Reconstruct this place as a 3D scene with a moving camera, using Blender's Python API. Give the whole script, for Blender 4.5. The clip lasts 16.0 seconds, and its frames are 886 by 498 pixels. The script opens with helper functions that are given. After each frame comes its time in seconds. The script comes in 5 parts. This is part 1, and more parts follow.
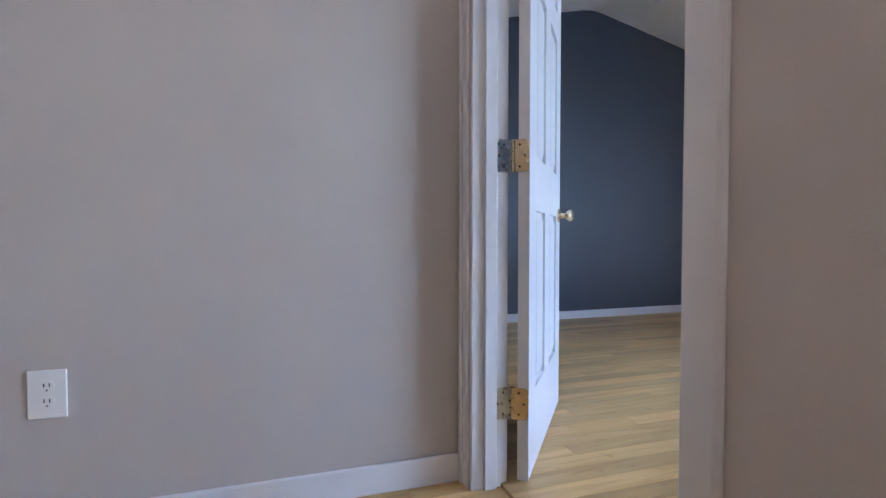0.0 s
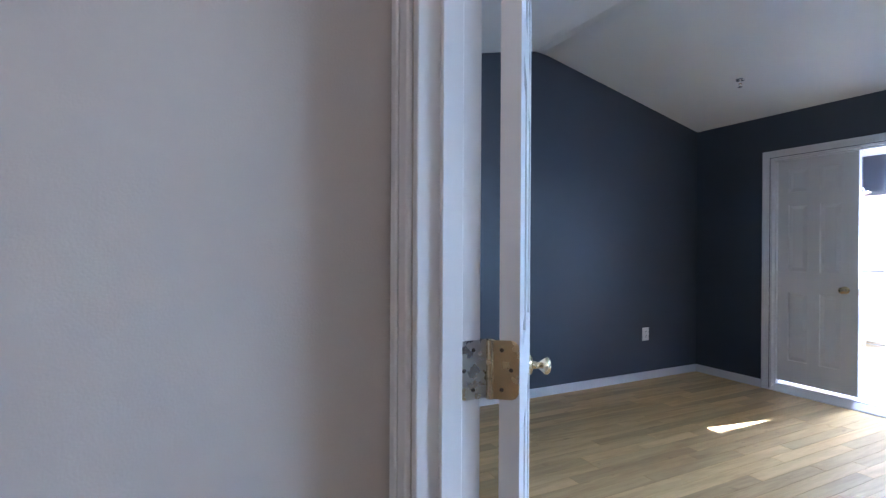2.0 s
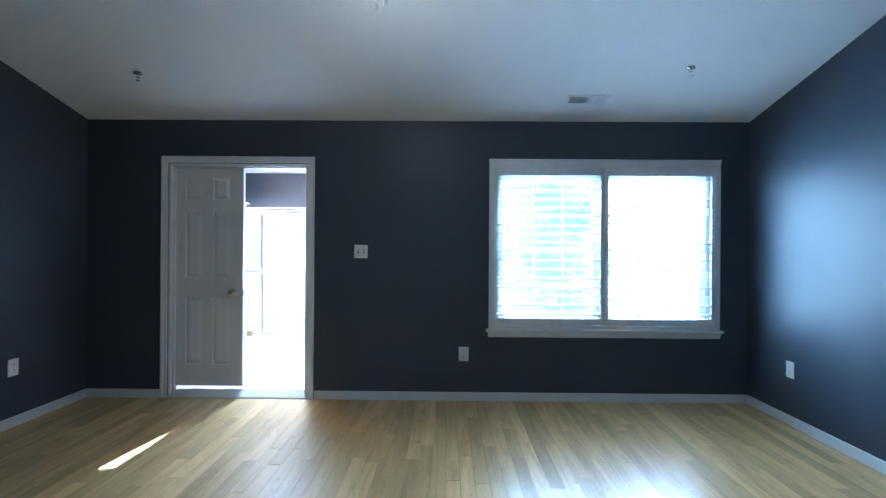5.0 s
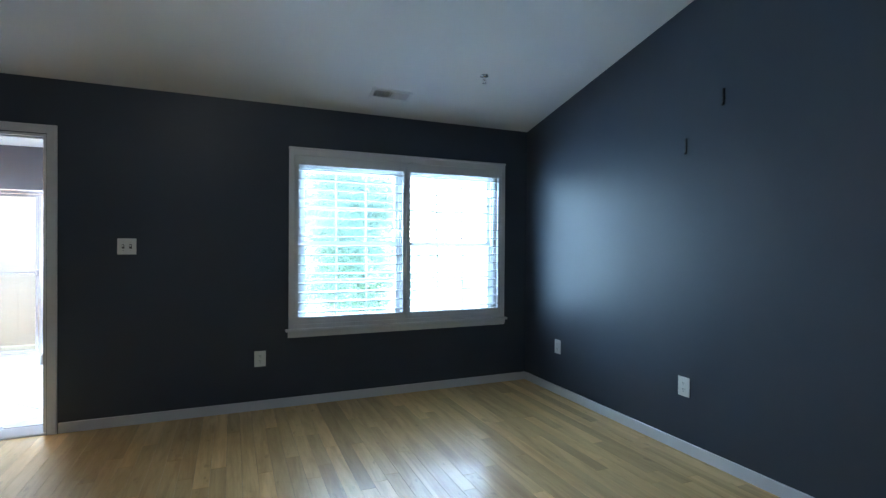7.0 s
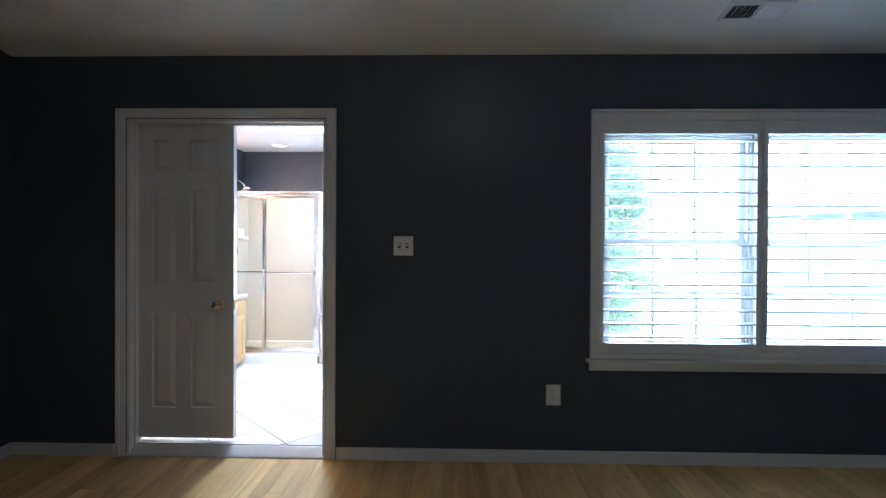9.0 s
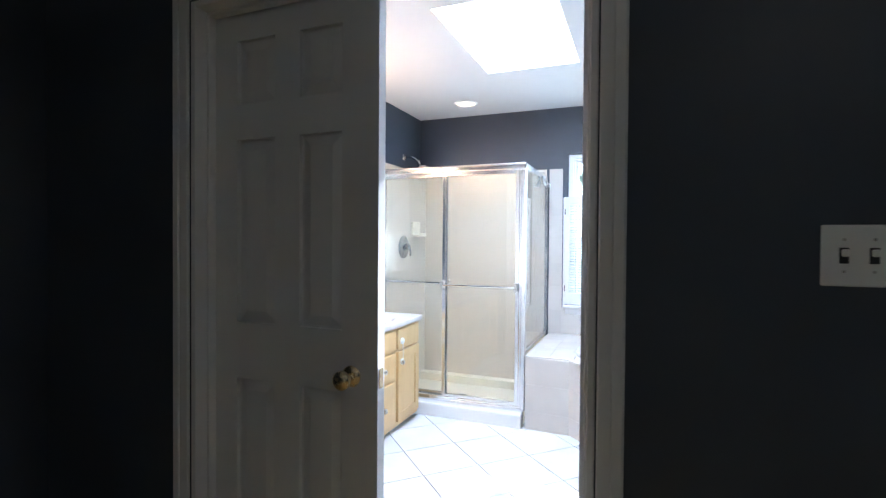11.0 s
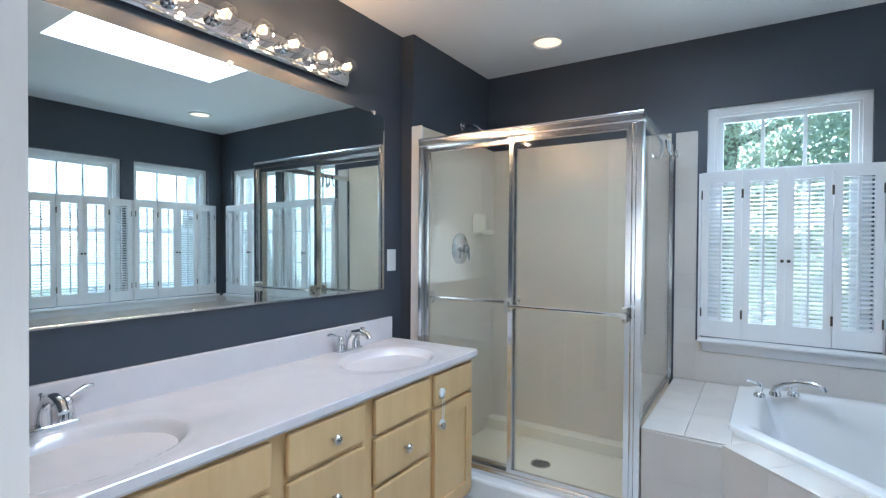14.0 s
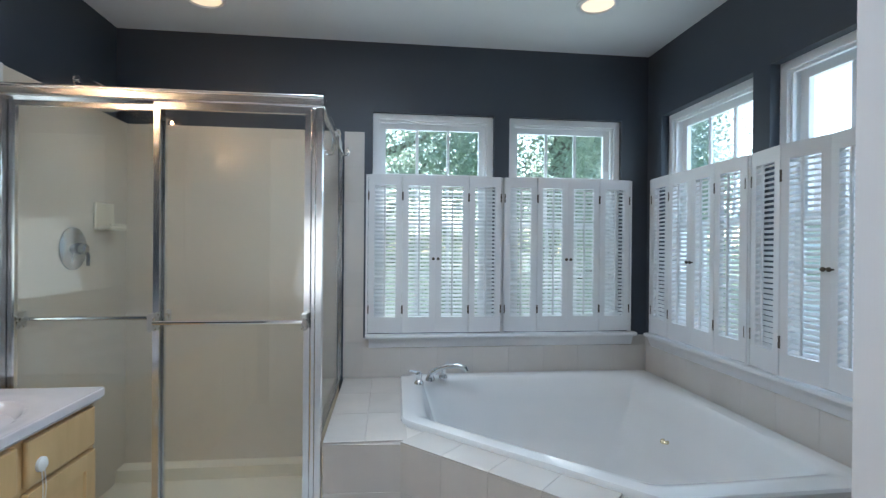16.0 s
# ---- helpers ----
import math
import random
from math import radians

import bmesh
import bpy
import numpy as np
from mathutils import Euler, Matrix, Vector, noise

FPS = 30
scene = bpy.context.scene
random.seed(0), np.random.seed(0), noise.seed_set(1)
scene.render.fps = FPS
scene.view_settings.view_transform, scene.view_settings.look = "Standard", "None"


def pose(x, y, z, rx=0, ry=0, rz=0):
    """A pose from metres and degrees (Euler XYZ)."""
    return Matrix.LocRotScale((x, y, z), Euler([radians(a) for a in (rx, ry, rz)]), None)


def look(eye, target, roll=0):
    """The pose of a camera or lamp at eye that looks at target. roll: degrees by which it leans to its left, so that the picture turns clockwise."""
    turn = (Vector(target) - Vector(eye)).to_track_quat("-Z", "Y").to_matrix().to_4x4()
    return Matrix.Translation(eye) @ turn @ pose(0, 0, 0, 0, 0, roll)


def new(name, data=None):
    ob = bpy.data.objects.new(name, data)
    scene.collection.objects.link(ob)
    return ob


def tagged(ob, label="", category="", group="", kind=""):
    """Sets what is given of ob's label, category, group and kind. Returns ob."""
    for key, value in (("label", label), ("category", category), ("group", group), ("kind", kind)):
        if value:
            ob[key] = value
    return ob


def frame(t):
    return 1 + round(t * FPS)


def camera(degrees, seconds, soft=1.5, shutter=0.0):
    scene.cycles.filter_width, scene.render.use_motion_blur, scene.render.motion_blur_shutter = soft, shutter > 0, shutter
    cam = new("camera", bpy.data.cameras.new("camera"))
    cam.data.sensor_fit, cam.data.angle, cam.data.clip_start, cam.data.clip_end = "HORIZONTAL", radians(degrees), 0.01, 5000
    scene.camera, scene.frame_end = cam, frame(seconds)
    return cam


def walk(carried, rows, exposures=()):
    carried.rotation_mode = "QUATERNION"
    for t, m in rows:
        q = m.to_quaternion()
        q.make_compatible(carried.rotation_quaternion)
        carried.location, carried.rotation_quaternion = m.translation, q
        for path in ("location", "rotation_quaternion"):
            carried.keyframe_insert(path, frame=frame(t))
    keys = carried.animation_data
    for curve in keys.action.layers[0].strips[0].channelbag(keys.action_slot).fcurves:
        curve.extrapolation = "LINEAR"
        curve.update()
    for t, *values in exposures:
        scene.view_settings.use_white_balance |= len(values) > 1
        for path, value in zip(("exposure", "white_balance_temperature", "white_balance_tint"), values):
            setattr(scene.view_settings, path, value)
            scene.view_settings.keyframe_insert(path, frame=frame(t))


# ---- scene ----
cam = camera(83.9, 16.0, soft=1.3, shutter=0.15)
PATH = [
    (0.0, (1.047, -4.803, 0.802), (-0.853, -4.18, 0.742), 0.0),
    (0.5, (0.836, -4.801, 0.835), (-1.061, -4.169, 0.836), 0.2),
    (1.0, (0.664, -4.738, 0.985), (-1.219, -4.065, 0.99), 0.2),
    (1.5, (0.507, -4.632, 1.138), (-1.347, -3.884, 1.139), 0.2),
    (2.0, (0.368, -4.568, 1.255), (-1.418, -3.667, 1.249), 0.3),
    (2.5, (0.293, -4.514, 1.329), (-1.332, -3.348, 1.324), 0.4),
    (3.0, (0.204, -4.428, 1.331), (-1.147, -2.953, 1.326), 0.4),
    (3.5, (0.192, -4.383, 1.332), (-0.86, -2.682, 1.329), 0.3),
    (4.0, (0.188, -4.345, 1.328), (-0.606, -2.509, 1.326), 0.3),
    (4.5, (0.219, -4.306, 1.314), (-0.23, -2.357, 1.32), 0.4),
    (5.0, (0.204, -4.289, 1.324), (0.186, -2.289, 1.325), 0.4),
    (5.2, (0.201, -4.285, 1.328), (0.311, -2.288, 1.326), 0.4),
    (6.3, (0.175, -4.180, 1.325), (0.840, -2.294, 1.313), 0.4),
    (7.5, (0.135, -4.052, 1.322), (0.933, -2.219, 1.305), 0.4),
    (8.0, (0.102, -3.746, 1.308), (0.695, -1.836, 1.301), 0.4),
    (8.5, (-0.091, -3.371, 1.333), (0.17, -1.388, 1.309), 0.5),
    (9.0, (-0.242, -2.95, 1.302), (-0.289, -0.951, 1.288), 0.3),
    (9.5, (-0.385, -2.489, 1.321), (-0.699, -0.514, 1.300), 0.3),
    (10.0, (-0.565, -2.011, 1.335), (-1.032, -0.066, 1.31), 0.3),
    (10.2, (-0.645, -1.835, 1.324), (-1.161, 0.097, 1.301), 0.2),
    (12.3, (-1.186, -0.293, 1.317), (-2.236, 1.408, 1.286), 0.5),
    (12.5, (-1.198, -0.220, 1.311), (-2.272, 1.467, 1.289), 0.3),
    (13.0, (-1.212, -0.085, 1.308), (-2.304, 1.591, 1.287), 0.3),
    (13.5, (-1.220, -0.037, 1.309), (-2.309, 1.640, 1.285), 0.3),
    (14.0, (-1.238, -0.002, 1.305), (-2.318, 1.681, 1.280), 0.4),
    (14.5, (-1.293, 0.049, 1.295), (-2.078, 1.888, 1.272), 0.6),
    (15.0, (-1.370, 0.145, 1.286), (-1.791, 2.101, 1.270), 0.7),
    (15.5, (-1.391, 0.210, 1.282), (-1.458, 2.209, 1.275), 0.6),
    (16.0, (-1.402, 0.247, 1.290), (-1.175, 2.234, 1.283), 0.5),
]
walk(cam, [(t, look(eye, aim, roll)) for t, eye, aim, roll in PATH],
     exposures=[(0.0, 5.42, 5080, 22), (1.5, 5.4, 4880, 20), (2.5, 5.52, 4680, 16), (3.5, 5.52, 4600, 11), (5.0, 5.02, 4600, 6), (7.5, 4.2, 5350, 9), (9.0, 4.05, 5550, 14),
                (10.2, 3.8, 5400, 13), (12.3, 3.28, 5450, 3), (13.0, 3.0, 5450, 3), (14.0, 2.55, 5500, 5), (15.0, 2.16, 5700, 5), (16.0, 2.08, 5800, 5)])

# ---- world, sun, large lights ----
SUN_EL, SUN_ROT = radians(44.4), math.atan2(0.168, 1.0)
world = bpy.data.worlds.new("world")
scene.world = world
world.use_nodes = True
wn = world.node_tree.nodes
sky = wn.new("ShaderNodeTexSky")
sky.sky_type, sky.sun_disc = "NISHITA", False
sky.sun_elevation, sky.sun_rotation = SUN_EL, SUN_ROT
wn["Background"].inputs["Strength"].default_value = 0.15
world.node_tree.links.new(sky.outputs["Color"], wn["Background"].inputs["Color"])
sun = new("sun", bpy.data.lights.new("sun", "SUN"))
sun.data.energy, sun.data.angle, sun.data.color = 3.0, radians(0.5), (1.0, 0.95, 0.88)
sun.matrix_world = look((0, 0, 20), (-math.sin(SUN_ROT), -math.cos(SUN_ROT), 20 - math.tan(SUN_EL)))


def area(name, m, w, h, watts, col):
    d = bpy.data.lights.new(name, "AREA")
    d.shape, d.size, d.size_y, d.energy, d.color = "RECTANGLE", w, h, watts, col
    ob = new(name, d)
    ob.matrix_world = m
    return ob


def bulb(name, at, watts, col, radius=0.04):
    d = bpy.data.lights.new(name, "POINT")
    d.energy, d.color, d.shadow_soft_size = watts, col, radius
    ob = new(name, d)
    ob.location = at
    return ob


DAY = (0.80, 0.90, 1.0)
WARM = (1.0, 0.72, 0.45)
area("sky_bedroom_window", look((1.56, 0.37, 1.35), (1.10, -2.0, 1.0)), 1.9, 1.3, 6.0, (0.73, 0.90, 1.0))
area("sky_skylight", look((-1.6, 1.5, 2.72), (-1.6, 1.5, 0)), 0.5, 0.75, 6.0, DAY)
area("sky_far_windows", look((-0.75, 3.45, 1.5), (-0.75, 0.0, 0.9)), 1.4, 1.2, 3.5, DAY)
area("sky_side_windows", look((0.55, 2.15, 1.5), (-3.0, 2.15, 0.9)), 1.4, 1.2, 3.5, DAY)
# unseen warm lamp added for the hall walls, without a fixture
bulb("unseen_hall_bulb", (1.35, -5.1, 2.28), 0.48, (1.0, 0.80, 0.58), 0.1)


from mathutils.bvhtree import BVHTree


# ---- materials ----
def mat(name, col, rough=0.5, metal=0.0, vary=0.06, scale=3.0, bump=0.0, grain=60.0, spec=0.5, rand=0.0, coat=0.0, stretch=1.0):
    m = bpy.data.materials.new(name)
    m.use_nodes = True
    nt = m.node_tree
    b = nt.nodes["Principled BSDF"]
    b.inputs["Roughness"].default_value, b.inputs["Metallic"].default_value = rough, metal
    b.inputs["Specular IOR Level"].default_value = spec
    b.inputs["Coat Weight"].default_value = coat
    tc = nt.nodes.new("ShaderNodeNewGeometry")
    n1, n2 = nt.nodes.new("ShaderNodeTexNoise"), nt.nodes.new("ShaderNodeTexNoise")
    n1.inputs["Scale"].default_value, n1.inputs["Detail"].default_value = scale, 4
    n2.inputs["Scale"].default_value, n2.inputs["Detail"].default_value = grain, 3
    mp = nt.nodes.new("ShaderNodeMapping")
    mp.inputs["Scale"].default_value = (1, 1, stretch)
    nt.links.new(tc.outputs["Position"], mp.inputs["Vector"])
    for n in (n1, n2):
        nt.links.new(mp.outputs["Vector"], n.inputs["Vector"])
    ramp = nt.nodes.new("ShaderNodeMapRange")
    ramp.inputs["From Min"].default_value, ramp.inputs["From Max"].default_value = 0.3, 0.7
    ramp.inputs["To Min"].default_value, ramp.inputs["To Max"].default_value = 1 - vary, 1 + vary
    nt.links.new(n1.outputs["Fac"], ramp.inputs["Value"])
    hsv = nt.nodes.new("ShaderNodeHueSaturation")
    hsv.inputs["Color"].default_value = (*col, 1)
    if rand:
        oi = nt.nodes.new("ShaderNodeObjectInfo")
        mr = nt.nodes.new("ShaderNodeMapRange")
        mr.inputs["To Min"].default_value, mr.inputs["To Max"].default_value = 1 - rand, 1 + rand
        nt.links.new(oi.outputs["Random"], mr.inputs["Value"])
        mul = nt.nodes.new("ShaderNodeMath")
        mul.operation = "MULTIPLY"
        nt.links.new(mr.outputs["Result"], mul.inputs[0])
        nt.links.new(ramp.outputs["Result"], mul.inputs[1])
        nt.links.new(mul.outputs[0], hsv.inputs["Value"])
    else:
        nt.links.new(ramp.outputs["Result"], hsv.inputs["Value"])
    nt.links.new(hsv.outputs["Color"], b.inputs["Base Color"])
    rr = nt.nodes.new("ShaderNodeMapRange")
    rr.inputs["To Min"].default_value, rr.inputs["To Max"].default_value = max(rough - 0.06, 0.01), min(rough + 0.06, 1)
    nt.links.new(n2.outputs["Fac"], rr.inputs["Value"])
    if rough > 0.15:
        nt.links.new(rr.outputs["Result"], b.inputs["Roughness"])
    if bump:
        bp = nt.nodes.new("ShaderNodeBump")
        bp.inputs["Strength"].default_value, bp.inputs["Distance"].default_value = bump, 0.002
        nt.links.new(n2.outputs["Fac"], bp.inputs["Height"])
        nt.links.new(bp.outputs["Normal"], b.inputs["Normal"])
    return m


def wood(name, light, dark, along, rough, ring=14.0, rand=0.12, coat=0.0, coat_rough=0.17, knots=0.0):
    """Wood whose grain runs along one axis of the world."""
    m = bpy.data.materials.new(name)
    m.use_nodes = True
    nt = m.node_tree
    b = nt.nodes["Principled BSDF"]
    b.inputs["Roughness"].default_value = rough
    b.inputs["Coat Weight"].default_value, b.inputs["Coat Roughness"].default_value = coat, coat_rough
    g, oi = nt.nodes.new("ShaderNodeNewGeometry"), nt.nodes.new("ShaderNodeObjectInfo")
    shift = nt.nodes.new("ShaderNodeVectorMath")
    shift.operation = "MULTIPLY_ADD"
    shift.inputs[1].default_value = (31, 17, 23)
    nt.links.new(oi.outputs["Random"], shift.inputs[0])
    nt.links.new(g.outputs["Position"], shift.inputs[2])
    mp = nt.nodes.new("ShaderNodeMapping")
    mp.inputs["Scale"].default_value = [1.2 if i == along else ring for i in range(3)]
    nt.links.new(shift.outputs[0], mp.inputs["Vector"])
    n1, n2 = nt.nodes.new("ShaderNodeTexNoise"), nt.nodes.new("ShaderNodeTexNoise")
    n1.inputs["Scale"].default_value, n1.inputs["Detail"].default_value, n1.inputs["Distortion"].default_value = 1.0, 5, 1.2
    n2.inputs["Scale"].default_value, n2.inputs["Detail"].default_value = 9.0, 3
    for n in (n1, n2):
        nt.links.new(mp.outputs["Vector"], n.inputs["Vector"])
    mix = nt.nodes.new("ShaderNodeMath")
    mix.operation = "MULTIPLY_ADD"
    mix.inputs[1].default_value = 0.3
    nt.links.new(n2.outputs["Fac"], mix.inputs[0])
    nt.links.new(n1.outputs["Fac"], mix.inputs[2])
    ramp = nt.nodes.new("ShaderNodeValToRGB")
    ramp.color_ramp.elements[0].position, ramp.color_ramp.elements[0].color = 0.42, (*dark, 1)
    ramp.color_ramp.elements[1].position, ramp.color_ramp.elements[1].color = 0.78, (*light, 1)
    nt.links.new(mix.outputs[0], ramp.inputs["Fac"])
    hsv, mr = nt.nodes.new("ShaderNodeHueSaturation"), nt.nodes.new("ShaderNodeMapRange")
    mr.inputs["To Min"].default_value, mr.inputs["To Max"].default_value = 1 - rand, 1 + rand
    nt.links.new(oi.outputs["Random"], mr.inputs["Value"])
    nt.links.new(mr.outputs["Result"], hsv.inputs["Value"])
    nt.links.new(ramp.outputs["Color"], hsv.inputs["Color"])
    last = hsv.outputs["Color"]
    if knots:
        # short dark flecks and knots in the boards
        n3, kr, mul = nt.nodes.new("ShaderNodeTexNoise"), nt.nodes.new("ShaderNodeMapRange"), nt.nodes.new("ShaderNodeMixRGB")
        n3.inputs["Scale"].default_value, n3.inputs["Detail"].default_value = 1.7, 2
        mk = nt.nodes.new("ShaderNodeMapping")
        mk.inputs["Scale"].default_value = [5.0 if i == along else ring for i in range(3)]
        nt.links.new(shift.outputs[0], mk.inputs["Vector"])
        nt.links.new(mk.outputs["Vector"], n3.inputs["Vector"])
        kr.inputs["From Min"].default_value, kr.inputs["From Max"].default_value = 0.66, 0.76
        kr.inputs["To Max"].default_value = knots
        nt.links.new(n3.outputs["Fac"], kr.inputs["Value"])
        mul.blend_type = "MULTIPLY"
        mul.inputs["Color2"].default_value = (0.30, 0.20, 0.12, 1)
        nt.links.new(kr.outputs["Result"], mul.inputs["Fac"])
        nt.links.new(last, mul.inputs["Color1"])
        last = mul.outputs["Color"]
    nt.links.new(last, b.inputs["Base Color"])
    bp = nt.nodes.new("ShaderNodeBump")
    bp.inputs["Strength"].default_value, bp.inputs["Distance"].default_value = 0.12, 0.001
    nt.links.new(mix.outputs[0], bp.inputs["Height"])
    nt.links.new(bp.outputs["Normal"], b.inputs["Normal"])
    return m


def glass(name, tint=(1, 1, 1), gloss=0.12):
    """A thin pane: mostly clear, with a mirror sheen that grows at a slant."""
    m = bpy.data.materials.new(name)
    m.use_nodes = True
    nt = m.node_tree
    nt.nodes.remove(nt.nodes["Principled BSDF"])
    t, g = nt.nodes.new("ShaderNodeBsdfTransparent"), nt.nodes.new("ShaderNodeBsdfGlossy")
    t.inputs["Color"].default_value, g.inputs["Roughness"].default_value = (*tint, 1), 0.02
    lw, mx = nt.nodes.new("ShaderNodeLayerWeight"), nt.nodes.new("ShaderNodeMixShader")
    lw.inputs["Blend"].default_value = 0.5
    pw, ma = nt.nodes.new("ShaderNodeMath"), nt.nodes.new("ShaderNodeMath")
    pw.operation, ma.operation = "POWER", "MULTIPLY_ADD"
    pw.inputs[1].default_value, ma.inputs[1].default_value, ma.inputs[2].default_value = 4.0, 0.8, gloss * 0.35
    nt.links.new(lw.outputs["Facing"], pw.inputs[0])
    nt.links.new(pw.outputs[0], ma.inputs[0])
    nt.links.new(ma.outputs[0], mx.inputs[0])
    nt.links.new(t.outputs[0], mx.inputs[1])
    nt.links.new(g.outputs[0], mx.inputs[2])
    nt.links.new(mx.outputs[0], nt.nodes["Material Output"].inputs["Surface"])
    return m


def glow(name, col, strength):
    m = bpy.data.materials.new(name)
    m.use_nodes = True
    b = m.node_tree.nodes["Principled BSDF"]
    b.inputs["Base Color"].default_value = (0.8, 0.8, 0.8, 1)
    b.inputs["Emission Color"].default_value = (*col, 1)
    b.inputs["Emission Strength"].default_value = strength
    return m


NAVY = mat("slate_blue_paint", (0.058, 0.069, 0.089), 0.40, spec=0.30, vary=0.05, scale=1.7, bump=0.25, grain=240)
BEIGE = mat("beige_paint", (0.50, 0.465, 0.43), 0.6, vary=0.03, scale=1.3, bump=0.25, grain=240)
WHITE_CEIL = mat("ceiling_paint", (0.74, 0.74, 0.74), 0.8, vary=0.03, scale=1.1, bump=0.3, grain=160)
TRIM = mat("white_trim_paint", (0.69, 0.69, 0.70), 0.36, vary=0.02, scale=5, bump=0.025, grain=120, stretch=0.1)
DOOR = mat("white_door_paint", (0.65, 0.65, 0.665), 0.36, vary=0.025, scale=9, bump=0.05, grain=260, stretch=0.08)
PLASTIC = mat("white_plastic", (0.78, 0.78, 0.76), 0.35, vary=0.02)
DARK = mat("dark_slot", (0.02, 0.02, 0.02), 0.6, vary=0.02)
BRASS = mat("polished_brass", (0.74, 0.63, 0.41), 0.26, 1.0, vary=0.12, scale=30)
NICKEL = mat("brushed_nickel", (0.52, 0.50, 0.47), 0.28, 1.0, vary=0.08, scale=30)
CHROME = mat("chrome", (0.78, 0.79, 0.80), 0.09, 1.0, vary=0.03, scale=20)
ALU = mat("bright_aluminium", (0.74, 0.75, 0.76), 0.17, 1.0, vary=0.05, scale=12)
OAK = wood("oak_floor", (0.64, 0.445, 0.195), (0.46, 0.29, 0.115), 1, 0.36, 13, 0.22, 0.12, 0.07, 0.35)
OAK.node_tree.nodes["Principled BSDF"].inputs["Specular IOR Level"].default_value = 0.28
SUBFLOOR = mat("dark_subfloor", (0.10, 0.06, 0.03), 0.7)
MAPLE = wood("maple_cabinet", (0.65, 0.445, 0.215), (0.57, 0.375, 0.172), 2, 0.36, 7, 0.05)
TILE_W = mat("white_floor_tile", (0.66, 0.66, 0.66), 0.22, vary=0.05, scale=5, rand=0.03)
GROUT = mat("grey_grout", (0.40, 0.40, 0.40), 0.9, vary=0.1, bump=0.3)
TILE_E = mat("white_edge_tile", (0.72, 0.71, 0.70), 0.25, vary=0.03, scale=6)
TILE_B = mat("cream_wall_tile", (0.56, 0.525, 0.49), 0.22, vary=0.04, scale=6, rand=0.03)
GROUT_B = mat("cream_grout", (0.55, 0.52, 0.485), 0.6, vary=0.06, bump=0.3)
SURROUND = mat("beige_shower_panel", (0.63, 0.565, 0.465), 0.22, vary=0.03, scale=2)
PAN = mat("cream_shower_pan", (0.76, 0.70, 0.56), 0.3, vary=0.03)
TUB = mat("white_acrylic", (0.74, 0.74, 0.74), 0.14, vary=0.02, coat=0.3)
MARBLE = mat("cultured_marble", (0.66, 0.63, 0.64), 0.16, vary=0.03, scale=9, coat=0.3)
MIRROR = mat("mirror_silver", (0.81, 0.88, 0.865), 0.01, 1.0, vary=0.0)
CLEAR = glass("window_glass", (0.96, 0.98, 0.97), 0.24)
SHOWER_GLASS = glass("shower_glass", (0.975, 0.985, 0.98), 0.13)
BULB_GLASS = glass("clear_bulb_glass", (0.98, 0.98, 0.98), 0.14)
FILAMENT = glow("hot_filament", (1.0, 0.60, 0.24), 0.75)
HALO_GLOW = glow("warm_halo_glow", (1.0, 0.66, 0.26), 0.12)
CAN_GLOW = glow("warm_lamp_face", (1.0, 0.70, 0.40), 0.24)
GREY_CHROME = mat("dulled_chrome", (0.40, 0.42, 0.45), 0.16, 1.0, vary=0.08, scale=25)
BRONZE = mat("dark_bronze", (0.09, 0.075, 0.06), 0.45, 0.8, vary=0.15, scale=40)
VINYL = mat("white_vinyl", (0.78, 0.79, 0.80), 0.4, vary=0.02)
LEAF = mat("green_leaf", (0.17, 0.215, 0.15), 0.5, vary=0.3, scale=2.2)
_nt = LEAF.node_tree
_tr, _mx = _nt.nodes.new("ShaderNodeBsdfTranslucent"), _nt.nodes.new("ShaderNodeMixShader")
_tr.inputs["Color"].default_value, _mx.inputs[0].default_value = (0.58, 0.66, 0.54, 1), 0.80
_nt.links.new(_nt.nodes["Principled BSDF"].outputs[0], _mx.inputs[1])
_nt.links.new(_tr.outputs[0], _mx.inputs[2])
_nt.links.new(_mx.outputs[0], _nt.nodes["Material Output"].inputs["Surface"])
BARK = mat("grey_bark", (0.22, 0.20, 0.17), 0.9, vary=0.3, scale=8, bump=0.8, grain=25)
GRASS = mat("lawn", (0.10, 0.145, 0.06), 0.9, vary=0.3, scale=0.7, bump=0.6, grain=30)
SIDING = mat("pale_siding", (0.62, 0.62, 0.60), 0.6, vary=0.04)
BAR_CHROME = mat("bar_chrome", (0.62, 0.63, 0.65), 0.03, 1.0, vary=0.03, scale=20)
SHINGLE = mat("grey_shingle", (0.22, 0.22, 0.23), 0.9, vary=0.2, scale=4, bump=0.6)


# ---- mesh helpers ----
def put(name, bm, material, parent=None, label="", smooth=False):
    me = bpy.data.meshes.new(name)
    bmesh.ops.recalc_face_normals(bm, faces=bm.faces)
    bm.to_mesh(me)
    bm.free()
    if smooth:
        for p in me.polygons:
            p.use_smooth = True
        me.set_sharp_from_angle(angle=radians(38))
    me.materials.append(material)
    ob = new(name, me)
    if parent:
        ob.parent = parent
    if label:
        ob["label"] = label
    return ob


part = put


def empty(name, at, rz=0, label="", category="", group="", kind=""):
    ob = new(name)
    ob.empty_display_size = 0.05
    ob.matrix_basis = pose(*at, 0, 0, rz)
    return tagged(ob, label, category, group, kind)


